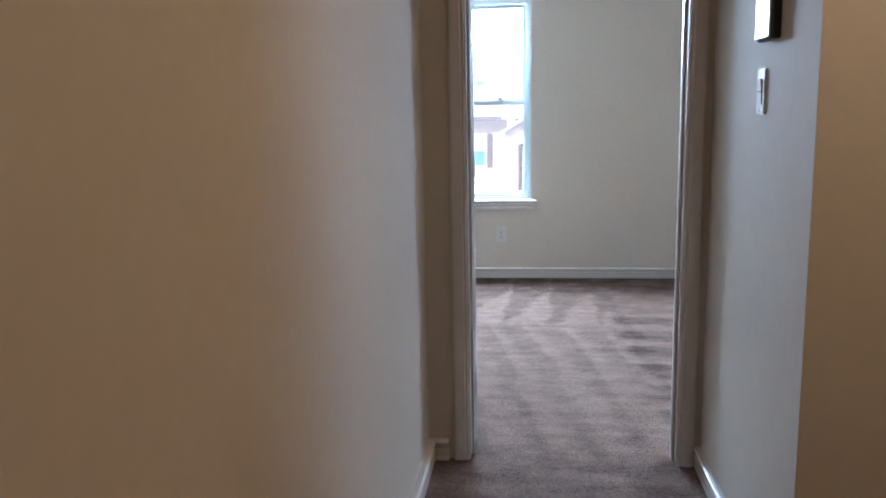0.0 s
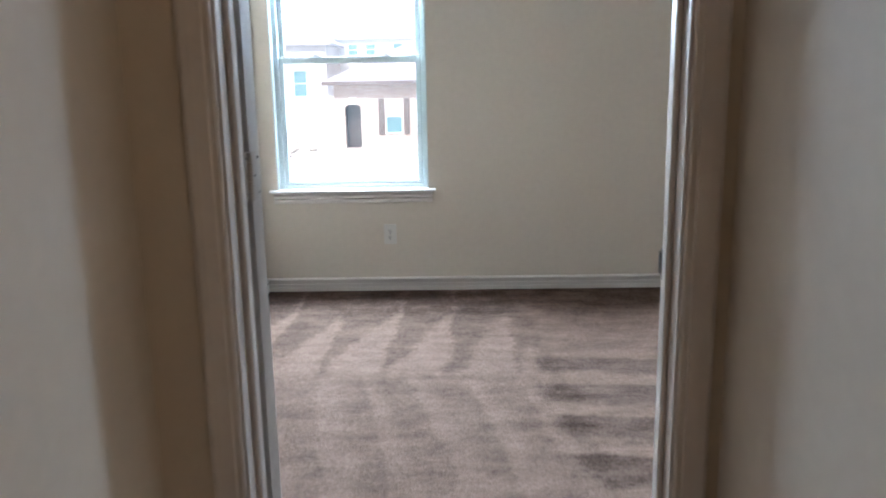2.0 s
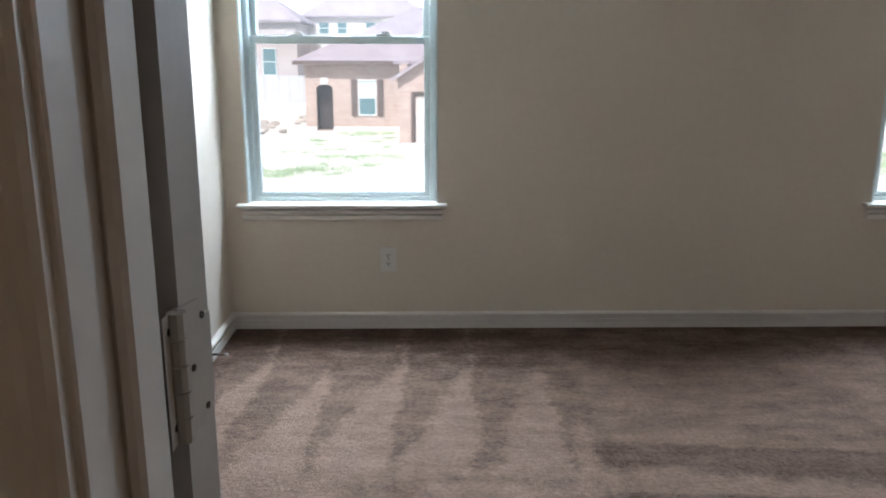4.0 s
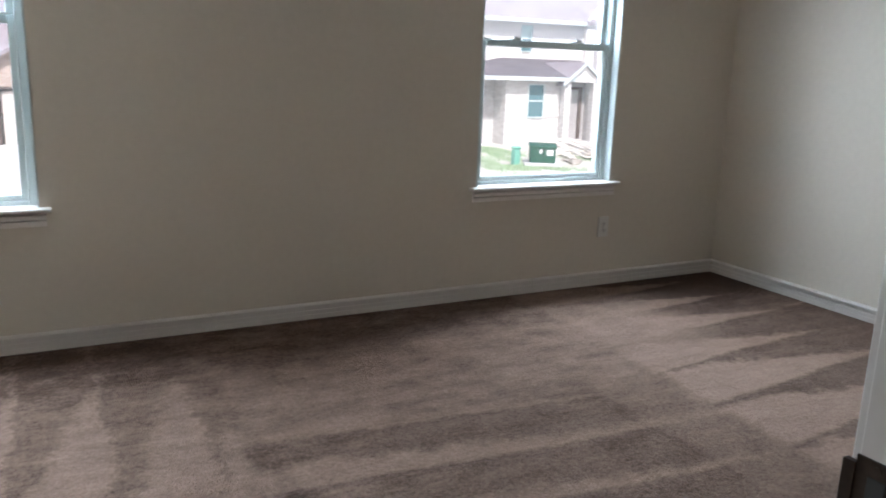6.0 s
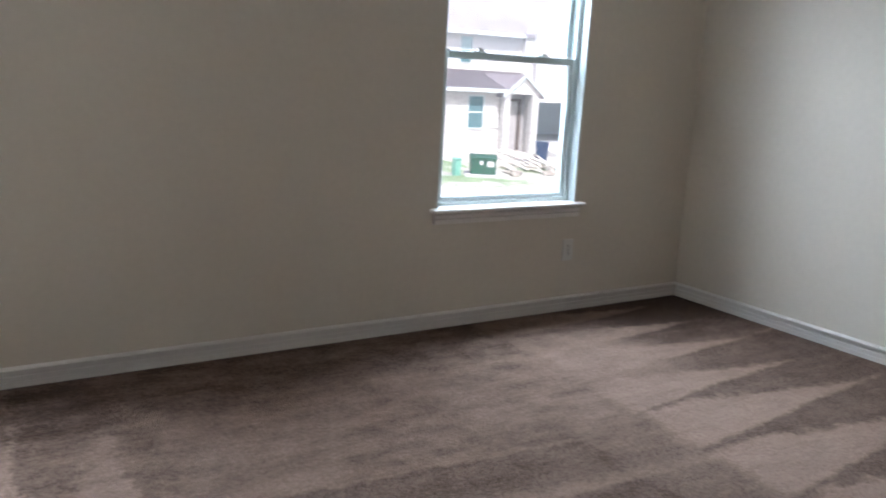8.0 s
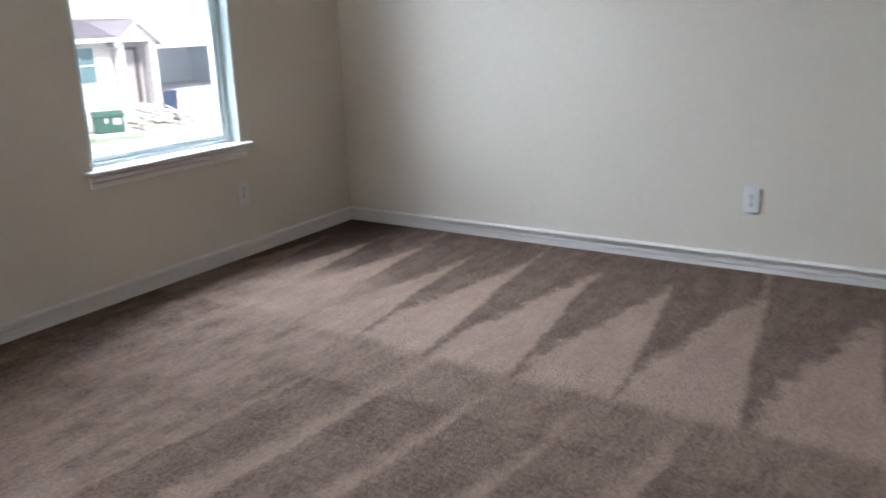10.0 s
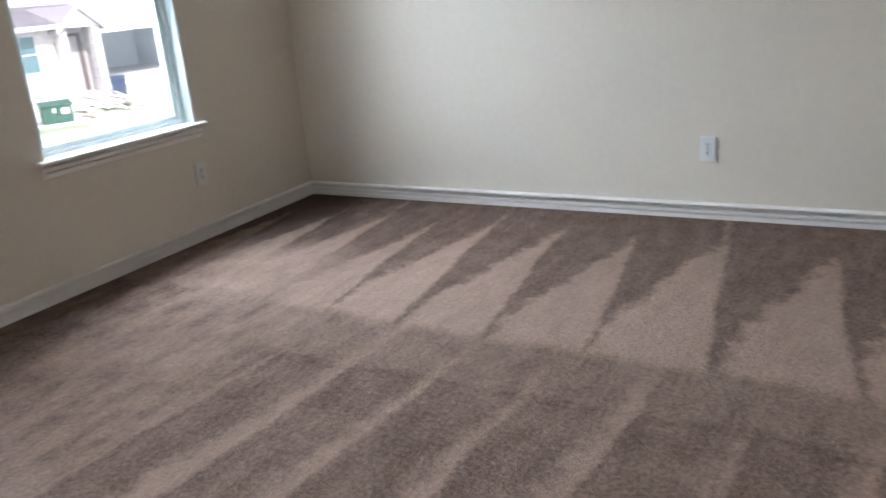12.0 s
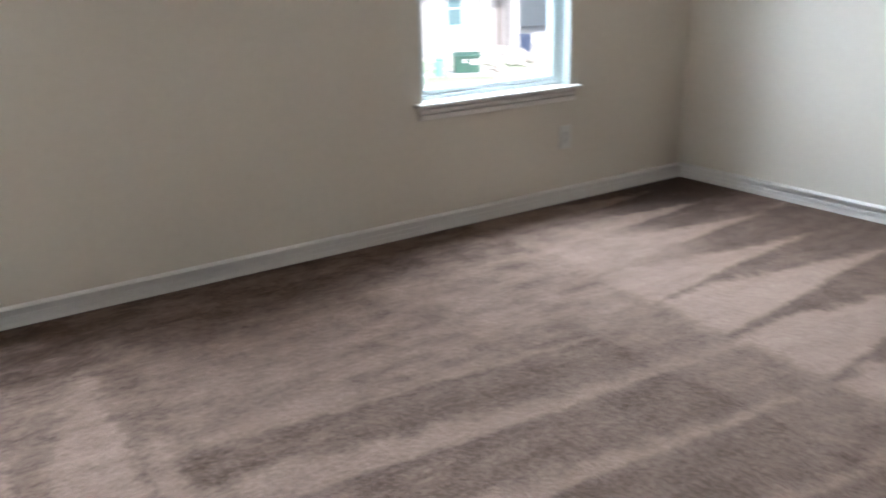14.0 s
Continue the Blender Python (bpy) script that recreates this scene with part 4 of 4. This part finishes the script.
        cyl(bm, (x, ry + 1.2, z - 0.6), (x, ry + 1.2, z + 0.05), 0.06, 10)
        part("roof_vent", bm, SHUTTER, h)
    return h


brick_house()
stone_house()


def cloud_backdrop():
    """Bright white cloud low in the sky behind the far roofs."""
    m = principled("bright_cloud", (0.9, 0.92, 0.94), 1.0)
    b = m.node_tree.nodes["Principled BSDF"]
    b.inputs["Emission Color"].default_value, b.inputs["Emission Strength"].default_value = (0.93, 0.97, 1.0, 1), 1.5
    bm = bmesh.new()
    rows = [[bm.verts.new((180 * math.cos(radians(a)), 180 * math.sin(radians(a)), z)) for a in range(20, 161, 5)] for z in (GZ - 4, 70)]
    for i in range(len(rows[0]) - 1):
        bm.faces.new((rows[0][i], rows[0][i + 1], rows[1][i + 1], rows[1][i]))
    solid("backdrop", bm, m, "bright white cloudy sky behind the far roofs", "sky", "structure")


cloud_backdrop()


def far_house(x0, x1, y, z_eave, rise, wall_mat, windows, label):
    h = empty("far_house", pose(0, 0, 0), label, "house", group="far houses")
    part("wall", boxes((x0, x1, y, y + 8, GZ - 0.2, z_eave)), wall_mat, h)
    for x, z, wd, ht in windows:
        far_window(h, x, x + wd, z, z + ht, y - 0.1, False, 0.099)
    part("roof", hip_roof(bmesh.new(), x0, x1, y, y + 8, z_eave + 0.1, rise), ROOF, h)
    return h


far_house(-26.0, -14.2, 62, 3.9, 3.0, TAN, [(-16.9, -0.2, 1.0, 2.0), (-20.5, -0.2, 1.0, 2.0)], "tan two-storey house behind the wooden fence")
far_house(-14.6, -4.0, 70, 4.6, 3.2, STUCCO, [(-13.4, 3.2, 0.8, 0.9), (-11.8, 3.2, 0.8, 0.9), (-9.3, 3.2, 0.8, 0.9)], "pale two-storey house far behind the brick house")
far_house(-3.0, 14.0, 60, 5.0, 5.0, TAN, [(1.5, 2.6, 0.9, 1.2)], "tall brown-roofed house far behind the garage")


def fence():
    f = empty("wooden_fence", pose(0, 0, 0), "weathered grey wooden privacy fence", "fence")
    y, z0 = 55.0, GZ - 0.05
    me = mesh_of("board", boxes((-0.068, 0.068, -0.01, 0.01, 0, 1.95)), FENCE)
    for i in range(110):
        b = new("board", me)
        b.parent = f
        b.location = (-24 + i * 0.142, y, z0 + 0.03 * noise.noise((i * 0.4, 0, 0)))
    part("rail", boxes((-24.1, -8.4, y + 0.011, y + 0.05, z0 + 0.4, z0 + 0.48)), FENCE, f)
    part("rail", boxes((-24.1, -8.4, y + 0.011, y + 0.05, z0 + 1.5, z0 + 1.58)), FENCE, f)


fence()


def transformer():
    o = empty("utility_box", pose(11.63, 18.72, GZ, rz=-30), "dark green metal utility cabinet on a concrete pad", "utility box")
    part("pad", boxes((-0.6, 0.6, -0.55, 0.55, -0.06, 0.1), bevel=0.02), CONCRETE, o)
    part("body", boxes((-0.42, 0.42, -0.4, 0.4, 0.1, 0.62), bevel=0.02), GREENBOX, o)
    bm = bmesh.new()
    prism(bm, [(-0.44, 0.60), (-0.44, 0.66), (0.15, 0.73), (0.43, 0.71), (0.43, 0.60)], "x", -0.45, 0.45)
    part("lid", bm, GREENBOX, o)
    part("door_seam", boxes((-0.01, 0.01, -0.406, -0.399, 0.14, 0.58)), SLOT, o)
    part("sticker", boxes((0.12, 0.34, -0.408, -0.4005, 0.36, 0.54)), LABELP, o, "white warning sticker")
    part("sticker", boxes((-0.12, -0.03, -0.408, -0.4005, 0.42, 0.55)), LABELP, o, "white warning sticker")


transformer()


def pedestal():
    o = empty("cable_pedestal", pose(10.8, 19.05, GZ), "pale green plastic cable pedestal in the lawn", "pedestal")
    part("post", boxes((-0.12, 0.12, -0.12, 0.12, -0.05, 0.5), bevel=0.03), TEALP, o)
    part("cap", boxes((-0.14, 0.14, -0.14, 0.14, 0.5, 0.6), bevel=0.04), TEALP, o)


pedestal()


def bin_cart():
    o = empty("wheeled_bin", pose(17.1, 22.4, GZ, rz=-35), "navy blue wheeled plastic bin", "bin")
    bm = bmesh.new()
    lo = [bm.verts.new((x, y, 0.06)) for x, y in ((-0.21, -0.22), (0.21, -0.22), (0.21, 0.22), (-0.21, 0.22))]
    hi = [bm.verts.new((x, y, 0.74)) for x, y in ((-0.26, -0.28), (0.26, -0.28), (0.26, 0.26), (-0.26, 0.26))]
    for i in range(4):
        bm.faces.new((lo[i], lo[(i + 1) % 4], hi[(i + 1) % 4], hi[i]))
    bm.faces.new(lo[::-1])
    bm.faces.new(hi)
    rounded(bm, 0.03, 2)
    part("body", bm, BLUEBIN, o)
    part("lid", boxes((-0.28, 0.28, -0.31, 0.29, 0.742, 0.80), bevel=0.02), BLUEBIN, o)
    for x in (-0.22, 0.22):
        bm = bmesh.new()
        cyl(bm, (x - 0.03, 0.22, 0.11), (x + 0.03, 0.22, 0.11), 0.11, 16)
        part("wheel", bm, BLACKP, o)


bin_cart()


def lumber_pile():
    o = empty("lumber_pile", pose(15.4, 21.9, GZ + 0.06, rz=66), "loose pile of pale raw lumber boards on the soil", "lumber")
    rnd = random.Random(7)
    me = mesh_of("board", boxes((-2.6, 2.6, -0.045, 0.045, 0, 0.04), bevel=0.004), LUMBER)
    for layer in range(3):
        for k in range(10 - 2 * layer):
            b = new("board", me)
            b.parent = o
            b.matrix_basis = pose(rnd.uniform(-0.7, 0.7), -0.95 + k * 0.21 + rnd.uniform(-0.06, 0.06), layer * 0.085, rz=rnd.uniform(-7, 7))
    me2 = mesh_of("bearer", boxes((-0.05, 0.05, -1.2, 1.2, 0.0, 0.034)), LUMBER)
    for layer in range(3):
        for x in (-1.5, 1.5):
            b = new("bearer", me2)
            b.parent = o
            b.location = (x, 0, layer * 0.085 - 0.0345)


lumber_pile()


def boulder(x, y, r, seed, label):
    bm = bmesh.new()
    bmesh.ops.create_icosphere(bm, subdivisions=3, radius=r)
    for v in bm.verts:
        n = v.co.normalized()
        v.co *= 0.75 + 0.5 * noise.noise(n * 1.3 + Vector((seed, 0, 0))) + 0.18 * noise.noise(n * 4 + Vector((0, seed, 0)))
        v.co.z *= 0.6
    ob = solid("boulder", bm, ROCK, label, "rock", group="rocks beside the brick house")
    ob.matrix_basis = pose(x, y, GZ + r * 0.22, rz=seed * 50)
    return ob


rnd = random.Random(11)
for k in range(22):
    boulder(-11.6 + rnd.uniform(-1.6, 1.4), 31.5 + rnd.uniform(-3.5, 6.5), rnd.uniform(0.2, 0.55), k + 1.5, "rough pale limestone boulder on bare soil")
for k in range(9):
    boulder(13.6 + rnd.uniform(-1.0, 1.8), 19.2 + rnd.uniform(-0.7, 0.7), rnd.uniform(0.08, 0.22), k + 40.5, "small pale stone among building debris")
